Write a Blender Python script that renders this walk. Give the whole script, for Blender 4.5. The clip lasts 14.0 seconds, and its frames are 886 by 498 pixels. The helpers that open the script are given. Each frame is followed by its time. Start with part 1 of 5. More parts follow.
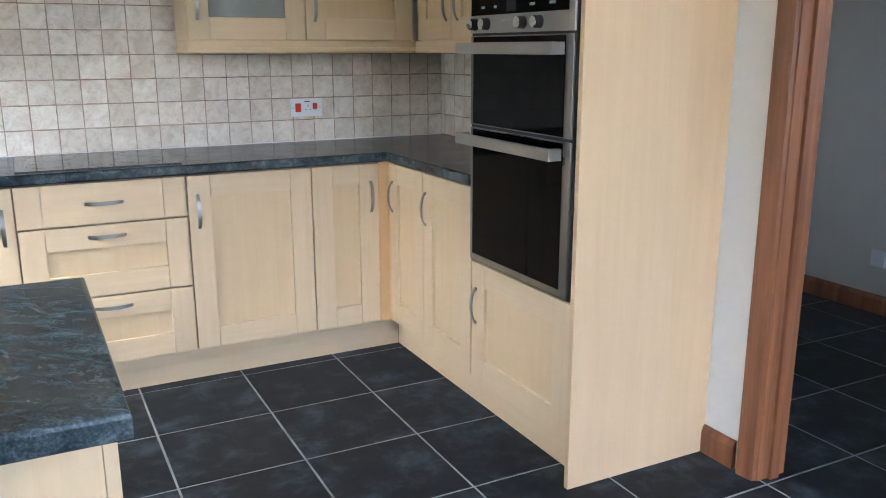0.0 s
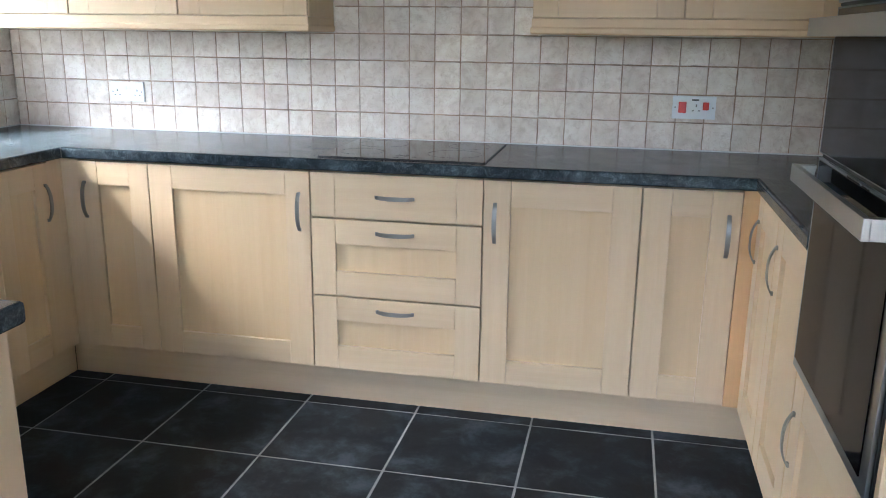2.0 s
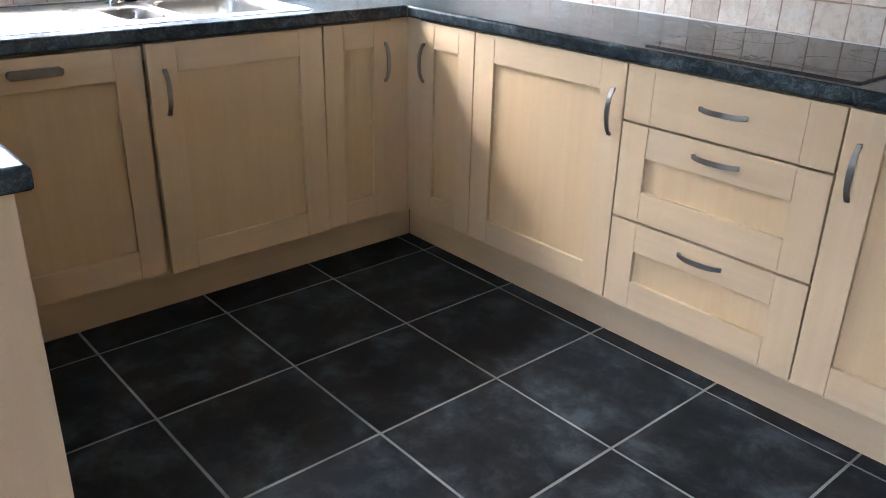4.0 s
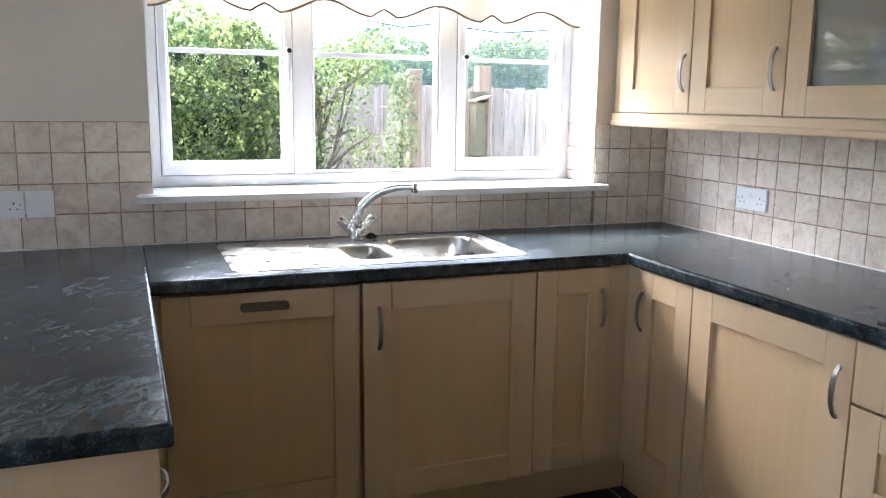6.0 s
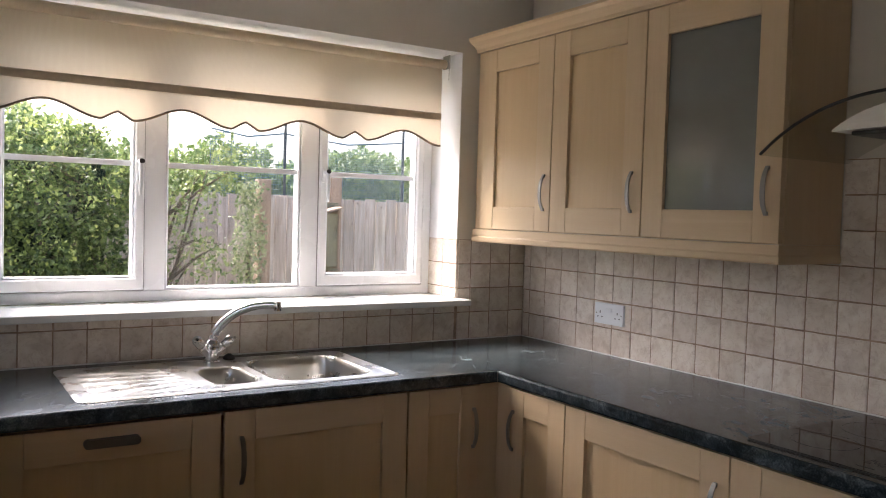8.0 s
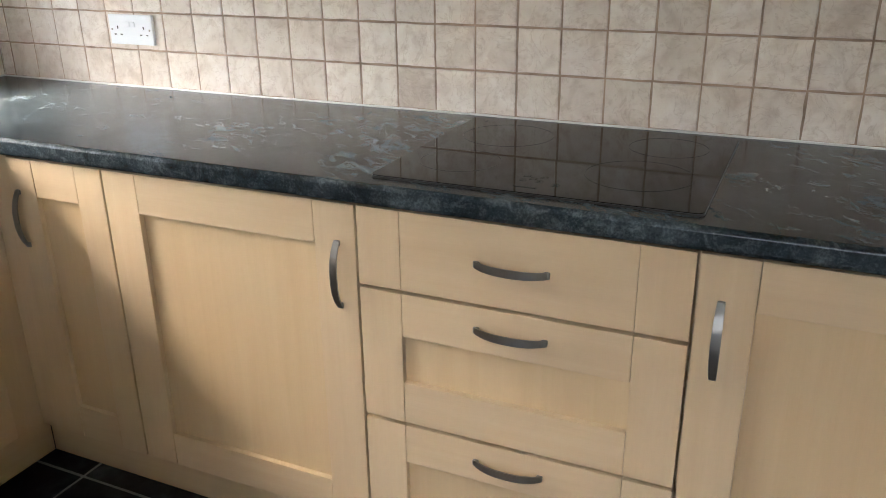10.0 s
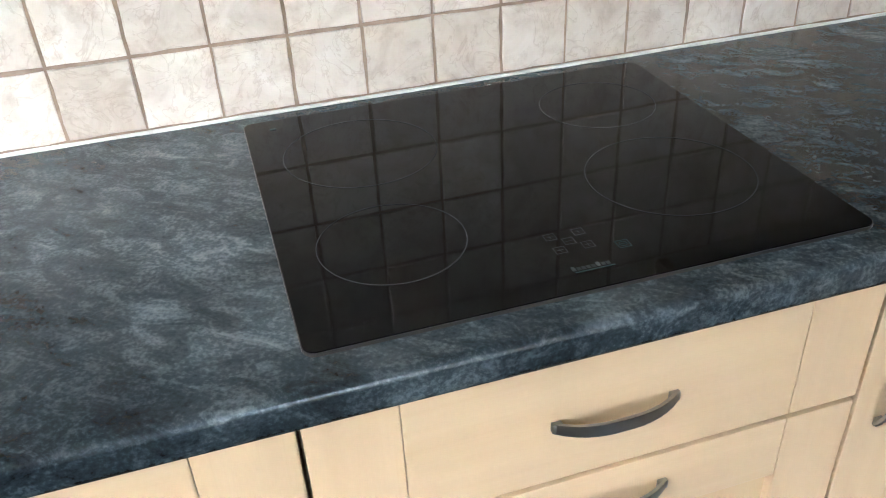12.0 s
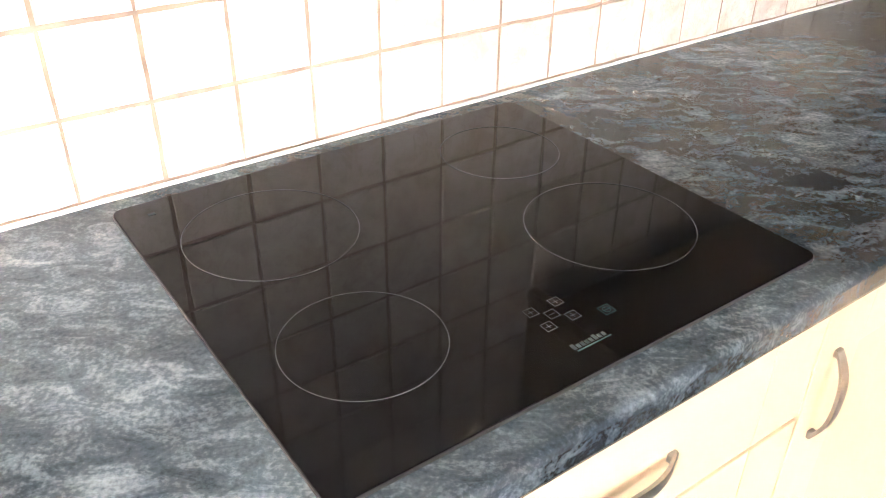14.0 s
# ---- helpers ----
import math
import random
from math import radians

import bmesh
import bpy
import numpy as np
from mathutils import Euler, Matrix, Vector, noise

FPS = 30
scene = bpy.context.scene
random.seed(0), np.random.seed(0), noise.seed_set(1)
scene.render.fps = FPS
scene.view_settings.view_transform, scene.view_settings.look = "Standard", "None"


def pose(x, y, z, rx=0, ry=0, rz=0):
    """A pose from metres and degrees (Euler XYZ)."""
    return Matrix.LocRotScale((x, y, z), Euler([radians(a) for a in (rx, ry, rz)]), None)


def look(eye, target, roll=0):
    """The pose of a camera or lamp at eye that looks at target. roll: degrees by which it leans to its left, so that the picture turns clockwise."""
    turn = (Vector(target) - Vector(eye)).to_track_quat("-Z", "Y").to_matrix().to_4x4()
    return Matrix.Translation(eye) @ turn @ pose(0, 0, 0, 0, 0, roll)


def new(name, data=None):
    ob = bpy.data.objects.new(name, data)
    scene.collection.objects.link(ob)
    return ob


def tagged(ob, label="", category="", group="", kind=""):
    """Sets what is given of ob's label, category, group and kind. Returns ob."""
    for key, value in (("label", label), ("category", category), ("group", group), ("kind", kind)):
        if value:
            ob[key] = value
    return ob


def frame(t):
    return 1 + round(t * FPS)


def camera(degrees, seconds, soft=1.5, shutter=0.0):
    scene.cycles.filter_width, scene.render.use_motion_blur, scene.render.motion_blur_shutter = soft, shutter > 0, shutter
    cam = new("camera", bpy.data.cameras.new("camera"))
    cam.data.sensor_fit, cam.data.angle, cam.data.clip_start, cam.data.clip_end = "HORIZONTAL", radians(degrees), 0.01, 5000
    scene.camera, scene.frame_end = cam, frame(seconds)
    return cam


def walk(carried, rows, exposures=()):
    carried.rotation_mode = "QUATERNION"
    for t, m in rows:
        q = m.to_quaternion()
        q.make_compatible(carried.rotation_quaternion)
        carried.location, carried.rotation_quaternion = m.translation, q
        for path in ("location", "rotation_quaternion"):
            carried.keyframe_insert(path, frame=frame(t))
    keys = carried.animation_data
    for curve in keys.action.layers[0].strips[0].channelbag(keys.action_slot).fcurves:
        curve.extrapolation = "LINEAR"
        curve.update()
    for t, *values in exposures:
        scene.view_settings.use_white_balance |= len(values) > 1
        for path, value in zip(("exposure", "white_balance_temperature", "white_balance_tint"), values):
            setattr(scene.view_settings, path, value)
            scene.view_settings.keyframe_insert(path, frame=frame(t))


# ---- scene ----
cam = camera(56.5, 14.0, soft=1.0, shutter=0.03)
PATH = [
    (0, (1.62, -3.853, 1.345), (2.51, -2.125, 0.871), -0.1),
    (0.3, (1.771, -3.771, 1.345), (2.428, -1.934, 0.904), 0.2),
    (0.6, (1.936, -3.64, 1.34), (2.419, -1.748, 0.908), 0.4),
    (1, (2.151, -3.517, 1.348), (2.428, -1.584, 0.919), 0.4),
    (1.5, (2.426, -3.388, 1.34), (2.322, -1.441, 0.892), 0.8),
    (2, (2.609, -3.205, 1.322), (2.206, -1.312, 0.817), 0.7),
    (2.4, (2.712, -3.01, 1.312), (2.109, -1.187, 0.753), 0.2),
    (3, (2.843, -2.779, 1.283), (1.862, -1.179, 0.59), 0.2),
    (3.2, (2.87, -2.71, 1.274), (1.804, -1.197, 0.516), 0.6),
    (5.3, (2.982, -2.184, 1.346), (1.236, -1.407, 0.755), 0.1),
    (5.5, (2.976, -2.183, 1.357), (1.198, -1.43, 0.838), 0.3),
    (6, (2.99, -2.192, 1.407), (1.155, -1.477, 1.058), 0.8),
    (6.5, (2.985, -2.211, 1.452), (1.11, -1.532, 1.3), 1.1),
    (7, (2.98, -2.238, 1.47), (1.104, -1.548, 1.429), 1.4),
    (7.5, (2.977, -2.218, 1.442), (1.128, -1.457, 1.398), 1.6),
    (8, (2.876, -2.249, 1.434), (1.188, -1.179, 1.35), 1.7),
    (8.2, (2.824, -2.286, 1.463), (1.256, -1.051, 1.346), 1.1),
    (8.3, (2.794, -2.314, 1.464), (1.297, -0.995, 1.329), 1.0),
    (8.5, (2.756, -2.33, 1.44), (1.396, -0.876, 1.256), 0.6),
    (8.7, (2.716, -2.317, 1.419), (1.491, -0.762, 1.134), 0.6),
    (8.8, (2.701, -2.301, 1.397), (1.535, -0.712, 1.059), 0.7),
    (9, (2.661, -2.259, 1.363), (1.596, -0.628, 0.909), 0.6),
    (9.2, (2.612, -2.166, 1.324), (1.604, -0.528, 0.777), 0.3),
    (11.3, (1.751, -1.33, 1.344), (1.698, 0.48, 0.495), -2.4),
    (11.5, (1.688, -1.264, 1.34), (1.796, 0.526, 0.455), -2.6),
    (12, (1.572, -1.106, 1.359), (2.025, 0.517, 0.281), -3.2),
    (12.5, (1.562, -0.952, 1.358), (2.236, 0.513, 0.175), -1.2),
    (13, (1.536, -0.862, 1.363), (2.26, 0.532, 0.124), -1.0),
    (13.5, (1.492, -0.852, 1.36), (2.32, 0.476, 0.115), -0.0),
    (14, (1.434, -0.913, 1.38), (2.422, 0.456, 0.308), 0.7),
]

EXPOSURES = [(0.0, 5.05, 5290, 4), (0.5, 4.84, 5230, 2), (1.0, 4.76, 5160, 3), (2.0, 4.75, 5180, 4), (3.2, 4.72, 5440, 8), (5.4, 4.54, 5350, 8), (6.0, 3.98, 5570, 8),
             (6.6, 3.10, 5720, 11), (7.5, 3.02, 5980, 12), (8.5, 2.93, 6500, 15), (9.0, 4.00, 6500, 12),
             (11.4, 4.68, 5660, 4), (12.0, 5.35, 5690, 4), (12.5, 5.80, 5900, 7), (13.0, 6.52, 6150, 11), (13.5, 6.75, 6400, 14), (14.0, 6.78, 6480, 15)]
walk(cam, [(t, look(eye, target, roll)) for t, eye, target, roll in PATH], EXPOSURES)

# ---------------------------------------------------------------- world and sun
SUN_ELEVATION, SUN_AZIMUTH = 52.0, 245.0
world = bpy.data.worlds.new("sky")
scene.world = world
world.use_nodes = True
wn = world.node_tree.nodes
sky = wn.new("ShaderNodeTexSky")
sky.sky_type = 'NISHITA'
sky.sun_disc = False
sky.sun_elevation = radians(SUN_ELEVATION)
sky.sun_rotation = radians(SUN_AZIMUTH)
sky.dust_density = 6.0
sky.air_density = 0.7
sky.ozone_density = 0.0
world.node_tree.links.new(sky.outputs[0], wn["Background"].inputs[0])
wn["Background"].inputs[1].default_value = 0.15

sun = new("sun", bpy.data.lights.new("sun", 'SUN'))
sun.data.energy = 0.26
sun.data.angle = radians(36.0)
sun.data.color = (1.0, 0.985, 0.96)
away = Vector((math.sin(radians(SUN_AZIMUTH)) * math.cos(radians(SUN_ELEVATION)),
               math.cos(radians(SUN_AZIMUTH)) * math.cos(radians(SUN_ELEVATION)), math.sin(radians(SUN_ELEVATION))))
sun.matrix_world = look(away * 20, (0, 0, 0))

# ---------------------------------------------------------------- plan
X_E = 3.60            # inner face of the east wall
Y_S = -5.60           # inner face of the south wall
CEIL = 2.45
WT = 0.91             # top of the worktops
TP = 0.1022           # wall tile pitch
FT = 0.4155           # floor tile pitch
WIN = (-2.10, -0.349, 1.085, 2.107)   # window opening: y0, y1, z0, z1
DOOR = (-2.95, -2.17, 2.03)           # doorway in the east wall: y0, y1, height
rnd = random.Random(7)


# ---------------------------------------------------------------- materials
class Nodes:
    """A small writer of node materials."""

    def __init__(self, name):
        self.m = bpy.data.materials.new(name)
        self.m.use_nodes = True
        self.t = self.m.node_tree
        self.b = self.t.nodes["Principled BSDF"]

    def node(self, kind, **inputs):
        n = self.t.nodes.new(kind)
        for k, v in inputs.items():
            self.put(n, k.replace("_", " "), v)
        return n

    def put(self, n, k, v):
        if isinstance(v, bpy.types.NodeSocket):
            self.t.links.new(v, n.inputs[k])
        else:
            n.inputs[k].default_value = v

    def coords(self, scale=(1, 1, 1), spread=7.0, turn=(0, 0, 0)):
        tc = self.node("ShaderNodeTexCoord")
        oi = self.node("ShaderNodeObjectInfo")
        mul = self.node("ShaderNodeVectorMath")
        mul.operation = 'SCALE'
        self.put(mul, 0, (spread, spread * 1.7, spread * 0.6))
        self.put(mul, "Scale", oi.outputs["Random"])
        add = self.node("ShaderNodeVectorMath")
        self.put(add, 0, tc.outputs["Object"])
        self.put(add, 1, mul.outputs[0])
        mp = self.node("ShaderNodeMapping", Vector=add.outputs[0], Scale=scale, Rotation=tuple(radians(a) for a in turn))
        self.random = oi.outputs["Random"]
        return mp.outputs[0]

    def noise(self, vec, scale, detail=5.0, rough=0.6, distort=0.0):
        n = self.node("ShaderNodeTexNoise", Vector=vec, Scale=scale, Detail=detail, Roughness=rough, Distortion=distort)
        return n.outputs[0]

    def ramp(self, fac, *stops):
        n = self.node("ShaderNodeValToRGB", Fac=fac)
        e = n.color_ramp.elements
        while len(e) < len(stops):
            e.new(0.5)
        for q, (p, c) in zip(e, stops):
            q.position = p
            q.color = (*c, 1) if isinstance(c, tuple) else (c, c, c, 1)
        return n.outputs[0]

    def mix(self, fac, a, b, blend='MIX'):
        n = self.t.nodes.new("ShaderNodeMix")
        n.data_type = 'RGBA'
        n.blend_type = blend
        for k, v in ((0, fac), (6, a), (7, b)):
            if isinstance(v, bpy.types.NodeSocket):
                self.t.links.new(v, n.inputs[k])
            else:
                n.inputs[k].default_value = (*v, 1) if isinstance(v, tuple) else v
        return n.outputs[2]

    def math(self, op, a, b=0.0):
        n = self.t.nodes.new("ShaderNodeMath")
        n.operation = op
        self.put(n, 0, a)
        self.put(n, 1, b)
        return n.outputs[0]

    def bump(self, height, strength=0.2, distance=0.002):
        n = self.node("ShaderNodeBump", Height=height, Strength=strength, Distance=distance)
        self.put(self.b, "Normal", n.outputs[0])

    def out(self, **inputs):
        for k, v in inputs.items():
            if isinstance(v, tuple) and len(v) == 3:
                v = (*v, 1)
            self.put(self.b, k.replace("_", " "), v)
        return self.m


def maple(name, across, tone=(1.0, 1.0, 1.0)):
    n = Nodes(name)
    v = n.coords((14, 14, 0.7) if not across else (0.7, 0.7, 14))
    g = n.noise(v, 2.4, 5, 0.58, 0.5)
    f = n.noise(n.coords((30, 30, 0.8) if not across else (0.8, 0.8, 30)), 12.0, 3, 0.6)
    broad = n.noise(n.coords((2.2, 2.2, 0.35) if not across else (0.35, 0.35, 2.2)), 1.8, 3, 0.5, 0.8)
    def tint(c):
        return tuple(a * b for a, b in zip(c, tone))
    c = n.ramp(g, (0.25, tint((0.636, 0.470, 0.285))), (0.5, tint((0.664, 0.503, 0.312))), (0.75, tint((0.690, 0.533, 0.340))))
    c = n.mix(n.ramp(f, (0.52, 0.0), (0.78, 0.14)), c, tint((0.55, 0.385, 0.235)))
    c = n.mix(n.ramp(broad, (0.38, 0.0), (0.70, 0.22)), c, tint((0.625, 0.445, 0.275)))
    n.bump(f, 0.03, 0.0005)
    return n.out(Base_Color=c, Roughness=n.ramp(g, (0.3, 0.40), (0.7, 0.48)), Specular_IOR_Level=0.4)


MAPLE_V = maple("maple_upright_grain", False)
MAPLE_H = maple("maple_level_grain", True)
MAPLE_PANEL = maple("maple_panel", False, (0.99, 0.965, 0.90))
MAPLE_SIDE = maple("maple_side_panel", False, (0.97, 0.905, 0.845))
MAPLE_POST = maple("maple_corner_post", False, (1.02, 0.86, 0.68))


def worktop_slate():
    n = Nodes("slate_laminate")
    v = n.coords((1, 1, 1), 0.0, (0, 0, 35))
    st = n.node("ShaderNodeMapping", Vector=v, Scale=(0.55, 1.0, 1.0)).outputs[0]
    cloud = n.noise(v, 3.4, 3, 0.5, 0.5)
    drift = n.noise(st, 13.0, 3, 0.55, 0.8)
    riven = n.noise(st, 34.0, 7, 0.68, 1.0)
    fine = n.noise(v, 230.0, 3, 0.6)
    tex = n.math('ADD', n.math('MULTIPLY', riven, 0.66), n.math('MULTIPLY', fine, 0.34))
    dark = n.ramp(tex, (0.36, (0.0060, 0.0090, 0.0110)), (0.50, (0.0195, 0.0275, 0.0330)), (0.64, (0.066, 0.085, 0.095)))
    pale = n.ramp(tex, (0.34, (0.0230, 0.0335, 0.0410)), (0.50, (0.070, 0.092, 0.104)), (0.66, (0.215, 0.250, 0.264)))
    amount = n.math('ADD', n.math('MULTIPLY', cloud, 0.66), n.math('MULTIPLY', drift, 0.34))
    c = n.mix(n.ramp(amount, (0.42, 0.0), (0.63, 0.95)), dark, pale)
    n.bump(n.math('ADD', riven, n.math('MULTIPLY', fine, 0.15)), 0.10, 0.0012)
    return n.out(Base_Color=c, Roughness=n.ramp(drift, (0.3, 0.20), (0.7, 0.27)), Specular_IOR_Level=0.32)


WORKTOP = worktop_slate()


def floor_slate():
    n = Nodes("black_slate_tile")
    v = n.coords((1, 1, 1), 9.0)
    a = n.noise(v, 6.5, 6, 0.66, 0.25)
    b = n.noise(v, 36.0, 5, 0.65)
    c = n.ramp(a, (0.36, (0.0095, 0.0112, 0.0130)), (0.48, (0.0170, 0.0198, 0.0226)), (0.57, (0.034, 0.0400, 0.0465)), (0.68, (0.070, 0.080, 0.090)))
    c = n.mix(n.ramp(b, (0.55, 0.0), (0.8, 0.2)), c, (0.04, 0.042, 0.043))
    n.bump(n.math('ADD', a, n.math('MULTIPLY', b, 0.25)), 0.25, 0.002)
    return n.out(Base_Color=c, Roughness=n.ramp(a, (0.3, 0.34), (0.7, 0.50)), Specular_IOR_Level=0.10)


FLOOR_TILE = floor_slate()


def stone_tile(name, light, mid, dark, vein):
    n = Nodes(name)
    v = n.coords((1, 1, 1), 11.0)
    a = n.noise(v, 14.0, 6, 0.6, 0.7)
    b = n.noise(v, 40.0, 5, 0.65)
    p = n.noise(v, 85.0, 3, 0.6)
    c = n.ramp(a, (0.33, dark), (0.49, mid), (0.64, light))
    c = n.mix(n.ramp(b, (0.53, 0.0), (0.70, 0.34)), c, vein)
    ridge = n.math('ABSOLUTE', n.math('SUBTRACT', n.noise(v, 13.0, 4, 0.6, 1.6), 0.5))
    c = n.mix(n.ramp(ridge, (0.0, 0.34), (0.018, 0.0)), c, vein)
    tone = n.ramp(n.random, (0.0, (0.88, 0.86, 0.83)), (0.5, (0.97, 0.96, 0.95)), (1.0, (1.06, 1.06, 1.05)))
    c = n.mix(1.0, c, tone, 'MULTIPLY')
    n.bump(n.math('ADD', n.math('MULTIPLY', p, 0.5), n.math('ADD', a, n.ramp(ridge, (0.0, -0.3), (0.03, 0.0)))), 0.22, 0.0025)
    return n.out(Base_Color=c, Roughness=n.ramp(b, (0.3, 0.36), (0.7, 0.52)), Specular_IOR_Level=0.35)


TILE = stone_tile("tumbled_cream_tile", (0.85, 0.785, 0.71), (0.785, 0.705, 0.622), (0.66, 0.57, 0.485), (0.46, 0.345, 0.26))


def plain(name, color, rough=0.5, metal=0.0, vary=0.06, scale=6.0, bump=0.0, spec=0.5, coat=0.0, grain=(1, 1, 1)):
    n = Nodes(name)
    v = n.coords(grain, 5.0)
    a = n.noise(v, scale, 5, 0.6)
    lo = tuple(x * (1 - vary * 2) for x in color)
    hi = tuple(min(1.0, x * (1 + vary)) for x in color)
    c = n.ramp(a, (0.3, lo), (0.7, hi))
    if bump:
        n.bump(n.noise(v, scale * 9, 4, 0.6), bump, 0.001)
    r = n.ramp(a, (0.3, max(0.02, rough - 0.05)), (0.7, min(1.0, rough + 0.07)))
    return n.out(Base_Color=c, Roughness=r, Metallic=metal, Specular_IOR_Level=spec, Coat_Weight=coat)


PAINT = plain("cream_wall_paint", (0.74, 0.69, 0.61), 0.85, 0, 0.03, 2.0, 0.12)
PAINT_WHITE = plain("white_wall_paint", (0.80, 0.80, 0.79), 0.8, 0, 0.02, 2.0, 0.10)
PAINT_HALL = plain("pale_grey_hall_paint", (0.73, 0.69, 0.63), 0.85, 0, 0.03, 2.0, 0.10)
CEILING = plain("white_ceiling_paint", (0.82, 0.81, 0.79), 0.9, 0, 0.02, 2.0, 0.1)
GROUT = plain("brown_grout", (0.45, 0.325, 0.235), 0.95, 0, 0.22, 18.0, 0.4)
FLOOR_GROUT = plain("grey_floor_grout", (0.34, 0.335, 0.315), 0.9, 0, 0.18, 8.0, 0.3)
SEALANT = plain("white_sealant", (0.78, 0.77, 0.73), 0.4, 0, 0.06, 25.0)
UPVC = plain("white_upvc", (0.87, 0.88, 0.90), 0.25, 0, 0.015, 3.0)
SILL = plain("white_gloss_paint", (0.80, 0.80, 0.80), 0.3, 0, 0.03, 4.0, 0.05)
WHITE_PLASTIC = plain("white_plastic", (0.84, 0.86, 0.88), 0.3, 0, 0.01)
RED_PLASTIC = plain("red_plastic", (0.62, 0.035, 0.03), 0.3, 0, 0.03)
DARK_SLOT = plain("dark_slot", (0.02, 0.02, 0.02), 0.6)
GASKET = plain("grey_gasket", (0.28, 0.28, 0.29), 0.6)
RUBBER = plain("black_rubber", (0.015, 0.015, 0.015), 0.6)
STEEL = plain("brushed_steel", (0.40, 0.39, 0.37), 0.32, 1.0, 0.05, 3.0, 0.05, grain=(30, 1, 1))
STEEL_DARK = plain("dark_brushed_steel", (0.24, 0.235, 0.225), 0.30, 1.0, 0.05, 3.0, 0.05, grain=(30, 1, 1))
SINK_STEEL = plain("satin_sink_steel", (0.56, 0.55, 0.53), 0.29, 1.0, 0.05, 9.0, 0.05)
NICKEL_DARK = plain("dull_nickel", (0.25, 0.235, 0.215), 0.42, 1.0, 0.06, 9.0)
NICKEL = plain("satin_nickel", (0.34, 0.325, 0.30), 0.38, 1.0, 0.06, 9.0)
CHROME = plain("chrome", (0.72, 0.72, 0.72), 0.07, 1.0, 0.02)
KNOB_STEEL = plain("spun_steel", (0.62, 0.61, 0.59), 0.26, 1.0, 0.06, 20.0)
HOOD_STEEL = plain("hood_steel", (0.80, 0.78, 0.74), 0.42, 0.75, 0.04, 2.0, 0.03, grain=(1, 1, 30))
GLASS_BLACK = plain("black_hob_glass", (0.003, 0.003, 0.0035), 0.022, 0, 0.1, 3.0, spec=0.145)
OVEN_GLASS = plain("black_oven_glass", (0.003, 0.003, 0.0035), 0.012, 0, 0.1, 3.0, spec=0.06)
HOB_PRINT = plain("pale_hob_print", (0.068, 0.068, 0.068), 0.06, 0, 0.06, 6.0, spec=0.22)
HOB_TEAL = plain("pale_green_hob_print", (0.03, 0.062, 0.062), 0.06, 0, 0.06, 6.0, spec=0.22)
LOGO_BAR = plain("grey_print", (0.034, 0.042, 0.042), 0.06, 0, 0.06, 6.0, spec=0.22)
DISPLAY_PRINT = plain("white_display_print", (0.42, 0.43, 0.43), 0.3, 0, 0.05)
DISPLAY_DIM = plain("dim_display", (0.012, 0.014, 0.015), 0.12, 0, 0.05)
HOB_EDGE = plain("ground_glass_edge", (0.030, 0.027, 0.025), 0.35, spec=0.3)
PINE = plain("orange_pine", (0.28, 0.112, 0.048), 0.42, 0, 0.26, 2.0, 0.08, grain=(9, 9, 0.6))
DARK_MESH = plain("grey_filter_mesh", (0.18, 0.175, 0.165), 0.45, 1.0, 0.1, 30.0, 0.2)


def fence_wood():
    n = Nodes("weathered_fence_board")
    v = n.coords((9, 9, 0.6), 9.0)
    a = n.noise(v, 3.0, 6, 0.65, 0.6)
    f = n.noise(v, 16.0, 4, 0.65)
    w = n.coords((1, 1, 1), 9.0)
    stain = n.noise(w, 2.2, 4, 0.6)
    knot = n.noise(w, 13.0, 2, 0.5)
    c = n.ramp(a, (0.28, (0.27, 0.215, 0.175)), (0.5, (0.41, 0.345, 0.30)), (0.72, (0.54, 0.475, 0.42)))
    c = n.mix(n.ramp(f, (0.5, 0.0), (0.72, 0.45)), c, (0.20, 0.15, 0.12))
    c = n.mix(n.ramp(stain, (0.5, 0.0), (0.72, 0.40)), c, (0.25, 0.22, 0.17))
    c = n.mix(n.ramp(knot, (0.70, 0.0), (0.76, 0.7)), c, (0.13, 0.085, 0.06))
    c = n.mix(1.0, c, n.ramp(n.random, (0.0, (0.86, 0.83, 0.81)), (1.0, (1.06, 1.05, 1.04))), 'MULTIPLY')
    n.bump(f, 0.4, 0.002)
    return n.out(Base_Color=c, Roughness=0.88, Specular_IOR_Level=0.2)


FENCE_WOOD = fence_wood()
POST_WOOD = plain("brown_fence_post", (0.30, 0.21, 0.15), 0.8, 0, 0.18, 3.0, 0.3, grain=(8, 8, 0.5))
GREEN_WOOD = plain("mossy_box_wood", (0.17, 0.155, 0.10), 0.85, 0, 0.34, 16.0, 0.3)
BARK = plain("grey_brown_bark", (0.11, 0.085, 0.065), 0.9, 0, 0.25, 30.0, 0.6)
BLUE_NET = plain("blue_netting", (0.09, 0.14, 0.18), 0.7)
BLUE_POLE = plain("dark_pole_foam", (0.05, 0.06, 0.065), 0.7)
GROUND = plain("garden_soil_and_moss", (0.11, 0.12, 0.06), 0.95, 0, 0.35, 2.5, 0.6)
BRICK_OUT = plain("outer_render", (0.42, 0.36, 0.30), 0.9, 0, 0.1, 6.0, 0.3)


